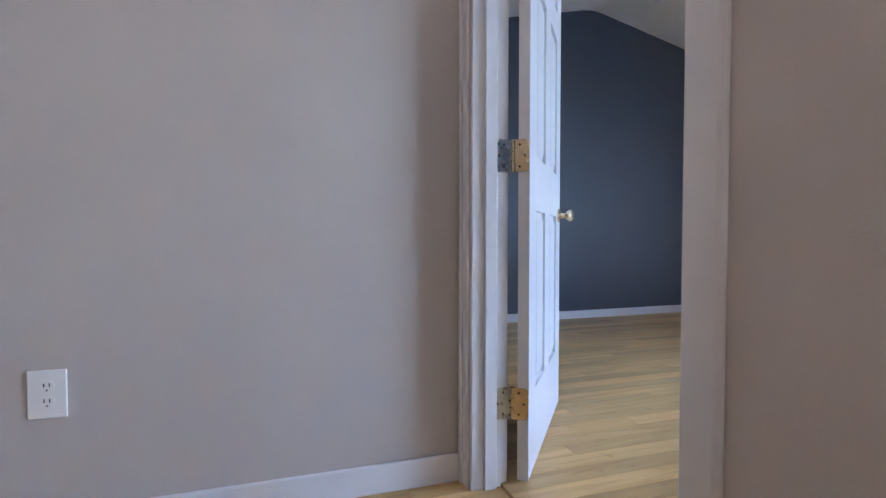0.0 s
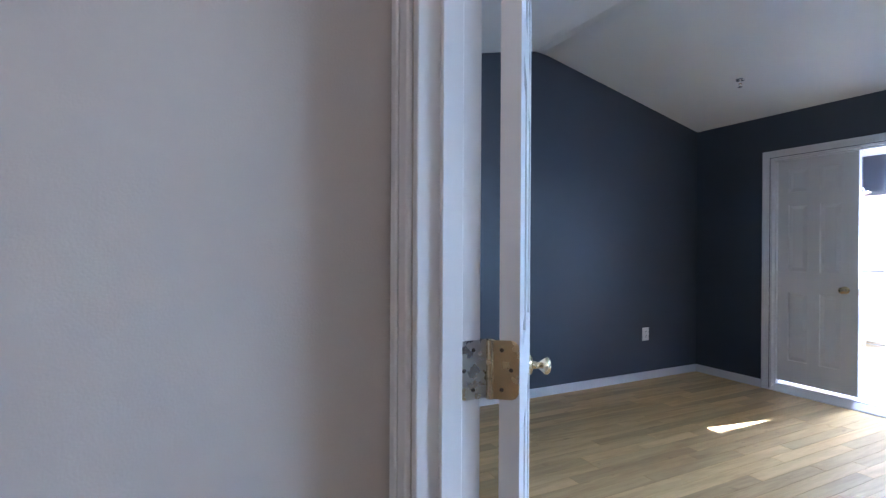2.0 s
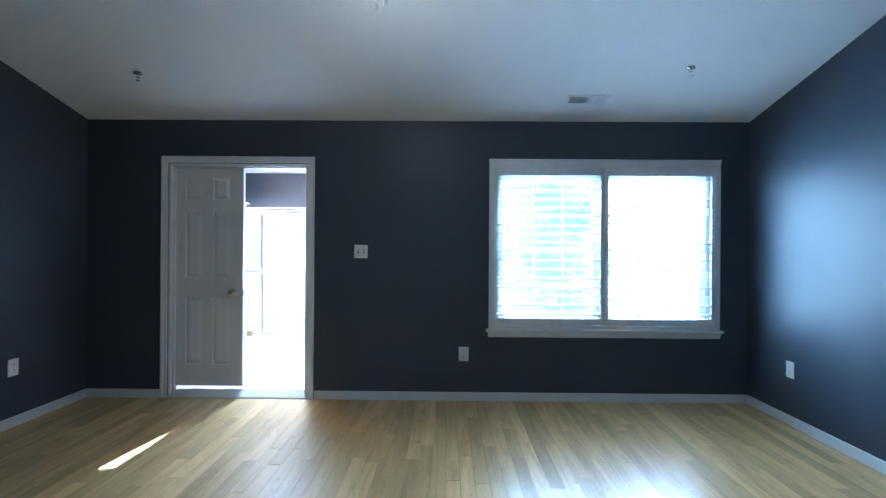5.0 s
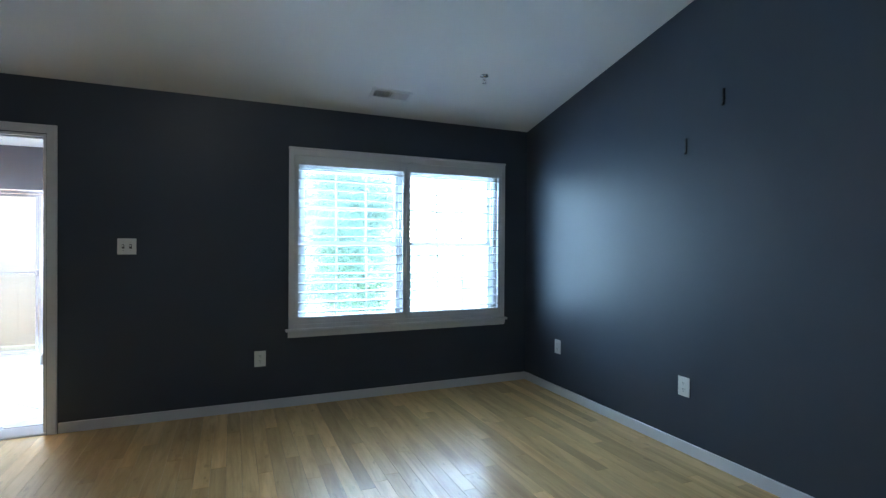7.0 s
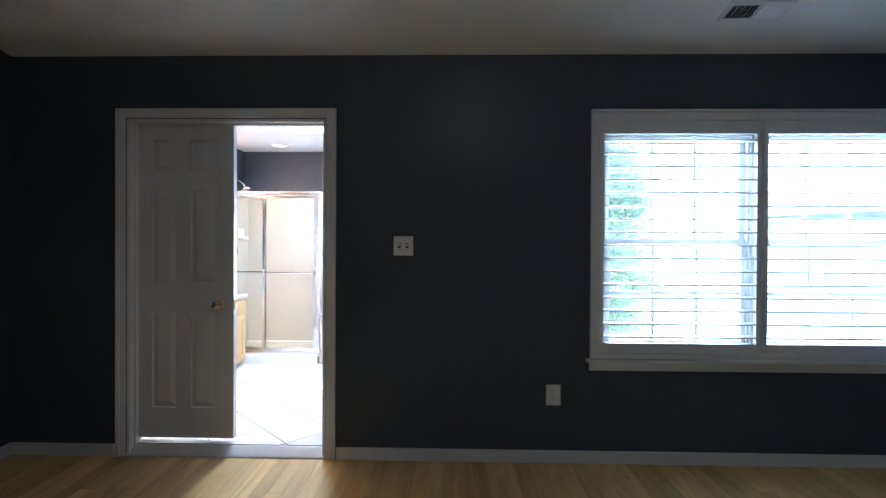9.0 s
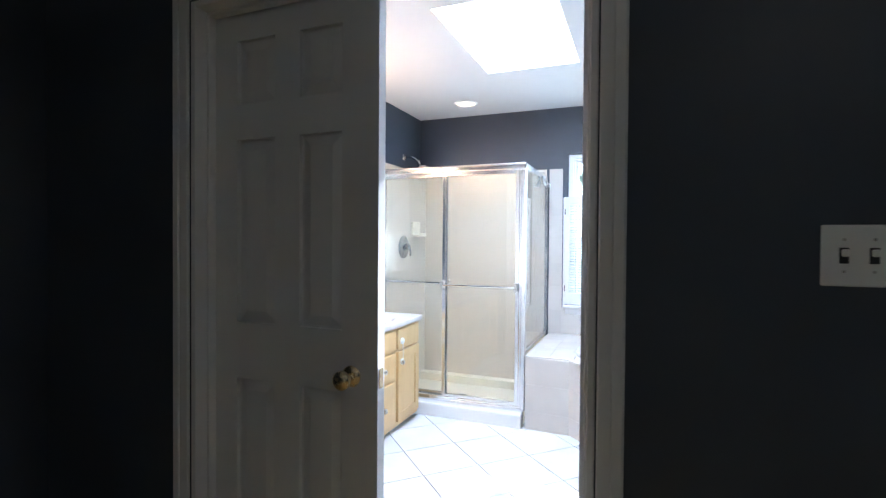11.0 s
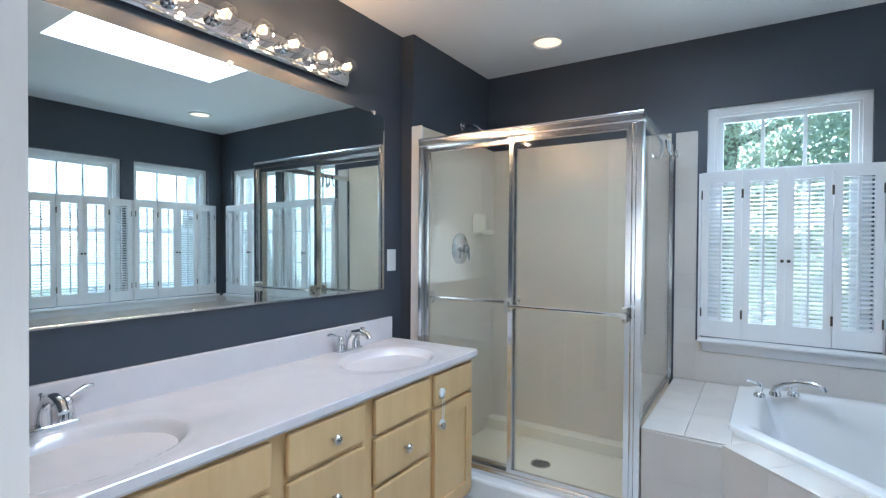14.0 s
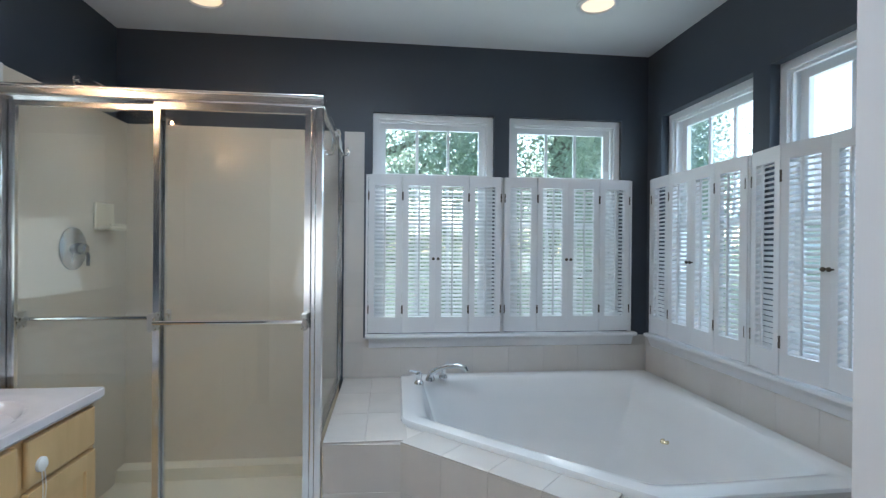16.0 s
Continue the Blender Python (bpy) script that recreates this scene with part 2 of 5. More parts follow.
def box(x0, x1, y0, y1, z0, z1, bevel=0.0, bm=None, seg=1):
    own = bm is None or bevel
    b = bmesh.new() if own else bm
    v = [b.verts.new((x, y, z)) for z in (z0, z1) for y in (y0, y1) for x in (x0, x1)]
    for f in ((0, 2, 3, 1), (4, 5, 7, 6), (0, 1, 5, 4), (2, 6, 7, 3), (0, 4, 6, 2), (1, 3, 7, 5)):
        b.faces.new([v[i] for i in f])
    if bevel:
        bmesh.ops.bevel(b, geom=b.edges[:], offset=bevel, segments=seg, profile=0.5, affect="EDGES")
    if bm is not None and own:
        me = bpy.data.meshes.new("tmp")
        b.to_mesh(me)
        b.free()
        bm.from_mesh(me)
        bpy.data.meshes.remove(me)
        return bm
    return b


def lathe(prof, seg=20, axis="z", at=(0, 0, 0), bm=None):
    """A solid of revolution from (radius, height) pairs."""
    b = bm or bmesh.new()
    rings = []
    for r, h in prof:
        ring = []
        for i in range(seg):
            a = 2 * math.pi * i / seg
            c, s = r * math.cos(a), r * math.sin(a)
            p = {"z": (c, s, h), "x": (h, c, s), "y": (c, h, s)}[axis]
            ring.append(b.verts.new((p[0] + at[0], p[1] + at[1], p[2] + at[2])))
        rings.append(ring)
    for lo, hi in zip(rings, rings[1:]):
        for i in range(seg):
            b.faces.new((lo[i], lo[(i + 1) % seg], hi[(i + 1) % seg], hi[i]))
    b.faces.new(rings[0])
    b.faces.new(rings[-1])
    return b


def tube(points, radii, seg=10, bm=None):
    """A round bar that follows points."""
    b = bm or bmesh.new()
    pts = [Vector(p) for p in points]
    if isinstance(radii, (int, float)):
        radii = [radii] * len(pts)
    rings = []
    for i, p in enumerate(pts):
        d = (pts[min(i + 1, len(pts) - 1)] - pts[max(i - 1, 0)]).normalized()
        u = d.orthogonal().normalized() if i == 0 else (u - d * u.dot(d)).normalized()
        w = d.cross(u)
        rings.append([b.verts.new(p + radii[i] * (math.cos(k * 2 * math.pi / seg) * u + math.sin(k * 2 * math.pi / seg) * w)) for k in range(seg)])
    for lo, hi in zip(rings, rings[1:]):
        for k in range(seg):
            b.faces.new((lo[k], lo[(k + 1) % seg], hi[(k + 1) % seg], hi[k]))
    b.faces.new(rings[0])
    b.faces.new(rings[-1])
    return b


def slab(u0, u1, v0, v1, holes, place, d0, d1):
    """A panel over (u, v) of thickness d0 to d1 with holes cut right through; place(u, v, d) gives the point."""
    us = sorted({u0, u1, *[h[i] for h in holes for i in (0, 1) if u0 < h[i] < u1]})
    vs = sorted({v0, v1, *[h[i] for h in holes for i in (2, 3) if v0 < h[i] < v1]})
    solid = [[not any(h[0] <= (a + b) / 2 <= h[1] and h[2] <= (c + d) / 2 <= h[3] for h in holes)
              for c, d in zip(vs, vs[1:])] for a, b in zip(us, us[1:])]
    bm, seen = bmesh.new(), {}

    def vert(i, j, d):
        if (i, j, d) not in seen:
            seen[i, j, d] = bm.verts.new(place(us[i], vs[j], d))
        return seen[i, j, d]
    nu, nv = len(us) - 1, len(vs) - 1
    for i in range(nu):
        for j in range(nv):
            if not solid[i][j]:
                continue
            for d in (d0, d1):
                bm.faces.new([vert(i, j, d), vert(i + 1, j, d), vert(i + 1, j + 1, d), vert(i, j + 1, d)])
            for di, dj, a, b in ((-1, 0, (i, j), (i, j + 1)), (1, 0, (i + 1, j), (i + 1, j + 1)), (0, -1, (i, j), (i + 1, j)), (0, 1, (i, j + 1), (i + 1, j + 1))):
                ii, jj = i + di, j + dj
                if not (0 <= ii < nu and 0 <= jj < nv and solid[ii][jj]):
                    bm.faces.new([vert(*a, d0), vert(*b, d0), vert(*b, d1), vert(*a, d1)])
    return bm


XZ = lambda u, v, d: (u, d, v)
YZ = lambda u, v, d: (d, u, v)
XY = lambda u, v, d: (u, v, d)


def structure(name, bm, material, label, category="wall"):
    return tagged(put(name, bm, material), label, category, kind="structure")


# ---- the large structure ----
GX, RX = -2.952, 2.81          # bedroom side walls
BY = -4.128                    # bedroom's back wall, bedroom face
HY = -4.245                    # the same wall, hall face
BW, BE, BN, BS = -2.915, 0.15, 3.05, 0.12   # bathroom walls
RIDGE_Y, RIDGE_Z, EAVE_Z = -2.02, 2.90, 2.44
D0, D1 = -2.235, -1.017        # double doorway
E0, E1 = -0.380, 0.488          # entry doorway
WX0, WX1, WZ0, WZ1 = 0.63, 2.49, 0.66, 2.0  # bedroom window opening

structure("wall_north", slab(GX - 0.15, RX + 0.15, 0, 2.6, [(D0, D1, 0, 2.06), (WX0, WX1, WZ0, WZ1)], XZ, 0.0, BS), NAVY,
          "slate blue painted wall with double doorway and window")
structure("wall_west", slab(BY - 0.12, 0.0, 0, 3.0, [], YZ, GX - 0.15, GX), NAVY, "slate blue painted gable wall of the bedroom")
structure("wall_east", slab(BY - 0.12, 0.0, 0, 3.0, [], YZ, RX, RX + 0.15), NAVY, "slate blue painted gable wall beside the window")
structure("wall_south", slab(GX, RX, 0, 2.6, [(E0, E1, 0, 2.05)], XZ, BY, BY - 0.058), NAVY, "slate blue painted wall around the entry door")
structure("wall_hall_north", slab(GX, 5.0, 0, 2.6, [(E0, E1, 0, 2.05)], XZ, HY, BY - 0.06), BEIGE, "beige painted hall wall around the bedroom door")
structure("wall_hall_west", slab(-6.0, HY, 0, 2.44, [], YZ, -0.60, -0.45), BEIGE, "beige painted end wall of the hall")
structure("wall_hall_south", slab(-0.45, 5.0, 0, 2.44, [], XZ, -6.0, -5.85), BEIGE, "beige painted hall wall")
structure("wall_hall_east", slab(-5.85, HY, 0, 2.44, [], YZ, 5.0, 5.15), BEIGE, "beige painted hall wall")
structure("ceiling_hall", slab(-0.6, 5.15, -6.0, HY, [], XY, 2.44, 2.6), WHITE_CEIL, "white hall ceiling", "ceiling")


def vault():
    bm = bmesh.new()
    s = (RIDGE_Z - EAVE_Z) / (-RIDGE_Y)
    prof = [(0.0, EAVE_Z), (RIDGE_Y + 0.12, RIDGE_Z - s * 0.12), (RIDGE_Y + 0.04, RIDGE_Z - s * 0.065), (RIDGE_Y - 0.04, RIDGE_Z - s * 0.065),
            (RIDGE_Y - 0.12, RIDGE_Z - s * 0.12), (BY, EAVE_Z)]
    top = [(y, z + 0.16) for y, z in prof]
    ring = prof + top[::-1]
    a, b = [[bm.verts.new((x, y, z)) for y, z in ring] for x in (GX, RX)]
    n = len(ring)
    for i in range(n):
        bm.faces.new((a[i], a[(i + 1) % n], b[(i + 1) % n], b[i]))
    m = len(prof)
    for r in (a, b):
        for i in range(m - 1):
            bm.faces.new((r[i], r[i + 1], r[n - 2 - i], r[n - 1 - i]))
    return bm


structure("ceiling_bedroom", vault(), WHITE_CEIL, "white vaulted bedroom ceiling with a soft ridge", "ceiling")
SK = (-1.88, -1.29, 1.06, 2.03)   # skylight opening
structure("ceiling_bathroom", slab(BW - 0.15, BE + 0.15, BS, BN + 0.15, [SK], XY, 2.44, 2.74), WHITE_CEIL, "white flat bathroom ceiling with skylight opening", "ceiling")
FW = [(-1.485, -0.79), (-0.70, -0.015)]     # far windows, x
SW = [(2.195, 2.90), (1.405, 2.10)]         # side windows, y
WB0, WB1 = 0.80, 2.05
structure("wall_bath_north", slab(BW - 0.15, BE + 0.15, 0, 2.44, [(a, b, WB0, WB1) for a, b in FW], XZ, BN, BN + 0.15), NAVY, "slate blue bathroom wall with two windows")
structure("wall_bath_east", slab(BS, BN, 0, 2.44, [(a, b, WB0, WB1) for a, b in SW], YZ, BE, BE + 0.15), NAVY, "slate blue bathroom wall with two windows")
structure("wall_bath_west", slab(BS, BN, 0, 2.44, [], YZ, BW - 0.15, BW), NAVY, "slate blue bathroom wall behind the mirror")
structure("wall_bath_jog", box(BW, -2.835, 2.18, BN, 0, 2.44, 0.0), NAVY, "slate blue wall stepping out beside the shower")
structure("floor", slab(GX, RX, BY - 0.02, 0.0, [], XY, -0.2, -0.012), SUBFLOOR, "subfloor under oak strip flooring", "floor")
structure("floor_hall", slab(-0.45, 5.0, -5.85, BY - 0.021, [], XY, -0.2, -0.012), SUBFLOOR, "subfloor under the oak strip hall floor", "floor")
structure("floor_bathroom", slab(BW, BE, 0.051, BN, [], XY, -0.2, 0.064), GROUT, "grey grout bed under white floor tiles", "floor")


def base(name, x0, x1, y0, y1, h=0.085):
    """A baseboard with an eased top."""
    ob = structure(name, box(x0, x1, y0, y1, 0, h, 0.004), TRIM, "white painted baseboard", "baseboard")
    return ob


base("baseboard", GX, GX + 0.014, BY, -0.014)
base("baseboard", RX - 0.014, RX, BY, -0.014)
base("baseboard", GX, D0 - 0.068, -0.014, 0)
base("baseboard", D1 + 0.068, RX, -0.014, 0)
base("baseboard", GX, E0 - 0.068, BY, BY + 0.014)
base("baseboard", E1 + 0.068, RX, BY, BY + 0.014)
base("baseboard", -0.45, -0.436, -5.85, HY - 0.001, 0.09)
base("baseboard", E1 + 0.068, 5.0, HY - 0.014, HY, 0.09)


def casing(name, x0, x1, h, y, out, wt=0.062):
    """Stepped door casing on a wall face at y, standing out along out (+1 or -1), legs to the floor."""
    root = empty(name, (0, 0, 0), 0, "white painted moulded door casing", "door casing", kind="structure")
    for nm, a, b, z0, z1 in (("casing_leg", x0 - wt, x0 - 0.004, 0, h + wt), ("casing_leg", x1 + 0.004, x1 + wt, 0, h + wt), ("casing_head", x0 - 0.004, x1 + 0.004, h + 0.004, h + wt)):
        bm = bmesh.new()
        ya, yb = sorted((y, y + out * 0.012))
        box(a, b, ya, yb, z0, z1, 0.003, bm)
        yc, yd = sorted((y + out * 0.012, y + out * 0.019))
        if nm == "casing_leg":
            o = (a, a + 0.03) if a < x0 else (b - 0.03, b)
            box(o[0] + 0.002, o[1] - 0.002, yc, yd, z0, z1 - 0.002, 0.003, bm)
        else:
            box(a, b, yc, yd, z1 - 0.032, z1 - 0.002, 0.003, bm)
        part(nm, bm, TRIM, root)
    return root


def jamb(name, x0, x1, h, y0, y1, stop_y, stop_d):
    """Door lining: two legs and a head that cover the wall's thickness, with a stop."""
    root = empty(name, (0, 0, 0), 0, "white painted door jamb with stop", "door jamb", kind="structure")
    t = 0.018
    part("jamb_leg", box(x0, x0 + t, y0, y1, 0, h, 0.002), TRIM, root)
    part("jamb_leg", box(x1 - t, x1, y0, y1, 0, h, 0.002), TRIM, root)
    part("jamb_head", box(x0 + t, x1 - t, y0, y1, h - t, h, 0.002), TRIM, root)
    part("door_stop", box(x0 + t, x0 + t + 0.011, stop_y, stop_y + stop_d, 0, h - t, 0.002), TRIM, root)
    part("door_stop", box(x1 - t - 0.011, x1 - t, stop_y, stop_y + stop_d, 0, h - t, 0.002), TRIM, root)
    part("door_stop", box(x0 + t + 0.011, x1 - t - 0.011, stop_y, stop_y + stop_d, h - t - 0.011, h - t, 0.002), TRIM, root)
    return root


casing("door_casing_bath", D0, D1, 2.06, 0.0, -1)
casing("door_casing_bath_inner", D0, D1, 2.06, BS, 1)
jamb("door_jamb_bath", D0, D1, 2.06, -0.002, BS + 0.002, 0.042, 0.030)
casing("door_casing_entry", E0, E1, 2.05, BY, 1)
casing("door_casing_hall", E0, E1, 2.05, HY, -1)
jamb("door_jamb_entry", E0, E1, 2.05, HY - 0.002, BY + 0.002, HY + 0.038, 0.040)
bm = bmesh.new()
prof = [(-0.012, -0.012), (-0.012, 0.020), (-0.006, 0.027), (0.044, 0.064), (0.050, 0.066), (0.050, -0.012)]
u, v = [[bm.verts.new((x, y, z)) for y, z in prof] for x in (D0, D1)]
for q in range(6):
    bm.faces.new((u[q], u[(q + 1) % 6], v[(q + 1) % 6], v[q]))
bm.faces.new(u)
bm.faces.new(v)
structure("threshold", bm, TILE_E, "white marble threshold strip sloping under the double doors", "threshold")


# ---- doors ----
def raised_panel(w, h, core=0.010, field=0.030, slope=0.036):
    """A door panel whose field stands up on both faces."""
    bm = bmesh.new()
    for s in (-1, 1):
        rings = []
        for inset, y in ((0, core), (0.006, core * 0.8), (slope, field), (slope + 0.004, field)):
            rings.append([bm.verts.new((x, s * y / 2, z)) for x, z in ((-w / 2 + inset, -h / 2 + inset), (w / 2 - inset, -h / 2 + inset), (w / 2 - inset, h / 2 - inset), (-w / 2 + inset, h / 2 - inset))])
        for lo, hi in zip(rings, rings[1:]):
            for i in range(4):
                bm.faces.new((lo[i], lo[(i + 1) % 4], hi[(i + 1) % 4], hi[i]))
        bm.faces.new(rings[-1])
    return bm


def panel_door(name, w, h, at, rz, t, label, knob_mat, knob_x, knob_sides, side, z0=0.012, off=0.0, knob_z=0.93, cols=None):
    """A six-panel door hung at its x=0 edge; side is +1 or -1 for the y side on which the leaf lies."""
    root = empty(name, at, rz, label, "door")
    y0, y1 = sorted((side * off, side * (off + t)))
    st, mid = w * 0.165, w * 0.15
    cols = cols or [(st, w / 2 - mid / 2), (w / 2 + mid / 2, w - st)]
    rows = [(0.285, 0.880), (1.060, 1.638), (1.750, 1.95)]
    holes = [(a, b, c, d) for a, b in cols for c, d in rows]
    part("leaf", slab(0, w, z0, h, holes, XZ, y0, y1), DOOR, root)
    for a, b, c, d in holes:
        p = part("panel", raised_panel(b - a, d - c), DOOR, root)
        p.location = ((a + b) / 2, (y0 + y1) / 2, (c + d) / 2)
    for s in knob_sides:
        yy = y1 if s > 0 else y0
        k = lathe([(0.030, 0), (0.031, 0.004), (0.026, 0.009), (0.012, 0.012), (0.010, 0.030), (0.018, 0.038), (0.027, 0.048), (0.027, 0.058), (0.018, 0.066), (0.004, 0.068)], 20, "y")
        if s < 0:
            bmesh.ops.scale(k, vec=(1, -1, 1), verts=k.verts)
        kb = part("door_knob", k, knob_mat, root, "round polished metal door knob", True)
        kb.location = (knob_x, yy, knob_z)
    if knob_x > w / 2:
        part("latch_plate", box(w - 0.0005, w + 0.0015, (y0 + y1) / 2 - 0.012, (y0 + y1) / 2 + 0.012, knob_z - 0.03, knob_z + 0.027, 0.001), knob_mat, root)
    return root


ED = panel_door("bedroom_door", 0.795, 2.025, (-0.353, -4.112, 0), 142, 0.035, "white six-panel bedroom door standing wide open", BRASS, 0.735, (-1, 1), -1, 0.025, 0.0155, 0.885)
# hinges of the entry door: a leaf on the door's butt edge, its knuckle, and a leaf on the jamb
for hz in (0.268, 1.046, 1.80):
    bm2 = slab(-0.0495, -0.004, -0.0505, 0.0505, [], YZ, -0.0035, -0.0005)
    hv = [e for e in bm2.edges if abs(e.verts[0].co.z - e.verts[1].co.z) < 1e-6 and abs(e.verts[0].co.y - e.verts[1].co.y) < 1e-6 and e.verts[0].co.y < -0.01]
    bmesh.ops.bevel(bm2, geom=hv, offset=0.014, segments=4, affect="EDGES", profile=0.5)
    lf = part("hinge_leaf", bm2, BRASS, ED, "worn brass hinge leaf")
    lf.location = (0, 0, hz)
    for sy, sz in ((-0.020, 0.034), (-0.036, 0.0), (-0.020, -0.034)):
        sc = part("screw", lathe([(0.0038, 0), (0.0034, 0.0012), (0.001, 0.0014)], 8, "x"), BRONZE, lf)
        sc.matrix_basis = pose(-0.0035, sy, sz, 0, 0, 180)
    kn = part("knuckle", lathe([(0.0070, -0.0505), (0.0070, -0.016), (0.0060, -0.015), (0.0070, -0.014), (0.0070, 0.014), (0.0060, 0.015), (0.0070, 0.016), (0.0070, 0.0505)], 12), BRASS, ED, "brass hinge knuckle", True)
    kn.location = (0, 0, hz)
jr = empty("jamb_hinges", (E0 + 0.018, BY, 0), 0, "worn brass hinge leaves screwed to the door jamb", "hinge")
for hz in (0.268, 1.046, 1.80):
    bm2 = slab(-0.044, 0.012, -0.0505, 0.0505, [], YZ, 0.0004, 0.003)
    hv = [e for e in bm2.edges if abs(e.verts[0].co.z - e.verts[1].co.z) < 1e-6 and abs(e.verts[0].co.y - e.verts[1].co.y) < 1e-6 and e.verts[0].co.y < -0.01]
    bmesh.ops.bevel(bm2, geom=hv, offset=0.014, segments=4, affect="EDGES", profile=0.5)
    lf = part("hinge_leaf", bm2, NICKEL, jr, "dulled hinge leaf")
    lf.location = (0, 0, hz)
    for sy, sz in ((-0.014, 0.034), (-0.032, 0.0), (-0.014, -0.034)):
        sc = part("screw", lathe([(0.0038, 0), (0.0034, 0.0012), (0.001, 0.0014)], 8, "x"), BRONZE, lf)
        sc.location = (0.003, sy, sz)

panel_door("bathroom_door", 0.605, 2.04, (D0 + 0.020, 0.1135, 0), 0, 0.039, "white six-panel bathroom door leaf standing closed", BRASS, 0.520, (-1,), -1, 0.097, cols=[(0.092, 0.242), (0.335, 0.485)])
panel_door("bathroom_door", 0.592, 2.04, (D1 - 0.012, 0.118, 0), 76.5, 0.035, "white six-panel bathroom door leaf swung open inwards", NICKEL, 0.545, (1,), 1, 0.097)
jr2 = empty("jamb_hinges", (D1 - 0.018, 0.115, 0), 0, "dark bronze hinge leaves on the double door jamb", "hinge")
for hz in (0.30, 1.10, 1.81):
    lf = part("hinge_leaf", box(-0.003, -0.0004, -0.034, 0, hz - 0.0505, hz + 0.0505, 0.001), BRONZE, jr2)


# ---- windows ----
def sash_window(name, w, h, at, rz, cols, label, depth=0.075):
    """A double-hung vinyl window with grilles; the opening's foot centre at at, facing local -y."""
    root = empty(name, at, rz, label, "window", kind="structure")
    f = 0.035
    fr = slab(-w / 2, w / 2, 0, h, [(-w / 2 + f, w / 2 - f, f, h - f)], XZ, -0.03, depth - 0.01)
    part("window_frame", fr, VINYL, root)
    part("inner_trim", slab(-w / 2 + f, w / 2 - f, f, h - f, [(-w / 2 + f + 0.013, w / 2 - f - 0.013, f + 0.013, h - f - 0.013)], XZ, -0.015, 0.0), VINYL, root)
    for nm, z0, z1, y in (("upper_sash", h / 2 - 0.02, h - f, 0.045), ("lower_sash", f, h / 2 + 0.02, 0.015)):
        a, b = -w / 2 + f, w / 2 - f
        s = 0.038
        sash = part(nm, slab(a, b, z0, z1, [(a + s, b - s, z0 + s, z1 - s)], XZ, y - 0.013, y + 0.013), VINYL, root)
        gl = part("pane", box(a + s - 0.004, b - s + 0.004, y - 0.003, y + 0.003, z0 + s - 0.004, z1 - s + 0.004), CLEAR, sash)
        gl.visible_shadow = False
        for i in range(1, cols):
            x = a + s + (b - a - 2 * s) * i / cols
            part("muntin", box(x - 0.009, x + 0.009, y - 0.0075, y + 0.0075, z0 + s, z1 - s, 0.002), VINYL, sash)
        zc = (z0 + z1) / 2
        part("muntin", box(a + s, b - s, y - 0.0068, y + 0.0068, zc - 0.009, zc + 0.009, 0.002), VINYL, sash)
    return root


for i, (a, b) in enumerate(FW):
    sash_window("window_%d" % (i + 1), b - a, WB1 - WB0, ((a + b) / 2, BN + 0.06, WB0), 0, 3, "white double-hung window with grilles")
for i, (a, b) in enumerate(SW):
    sash_window("window_%d" % (i + 3), b - a, WB1 - WB0, (BE + 0.075, (a + b) / 2, WB0), -90, 3, "white double-hung window with grilles")
for a, b in ((WX0, (WX0 + WX1) / 2), ((WX0 + WX1) / 2, WX1)):
    sash_window("window_5", b - a, WZ1 - WZ0, ((a + b) / 2, 0.065, WZ0), 0, 3, "white double-hung bedroom window with grilles", 0.055)


def sill(name, x0, x1, at, rz, d=0.05, h=0.055):
    root = empty(name, at, rz, "white painted window sill with apron", "window sill", kind="structure")
    part("sill_board", box(x0 - 0.02, x1 + 0.02, -d, 0, -0.022, 0, 0.006, seg=2), TRIM, root)
    bm = bmesh.new()
    v = [bm.verts.new(p) for x in (x0, x1) for p in ((x, 0, -0.022), (x, -d * 0.75, -0.022), (x, -d * 0.55, -0.04), (x, -0.012, -h - 0.022), (x, 0, -h - 0.022))]
    for k in range(5):
        bm.faces.new((v[k], v[(k + 1) % 5], v[5 + (k + 1) % 5], v[5 + k]))
    bm.faces.new(v[:5])
    bm.faces.new(v[5:])
    part("apron", bm, TRIM, root)
    return root


SZ = 0.80
sill("window_sill_far", -1.498, 0.05, (0, BN - 0.001, SZ), 0)
sill("window_sill_side", -2.97, -1.36, (BE - 0.001, 0, SZ), -90)


# ---- cafe shutters of the bathroom ----
PW, PH, NL = 0.187, 0.885, 34


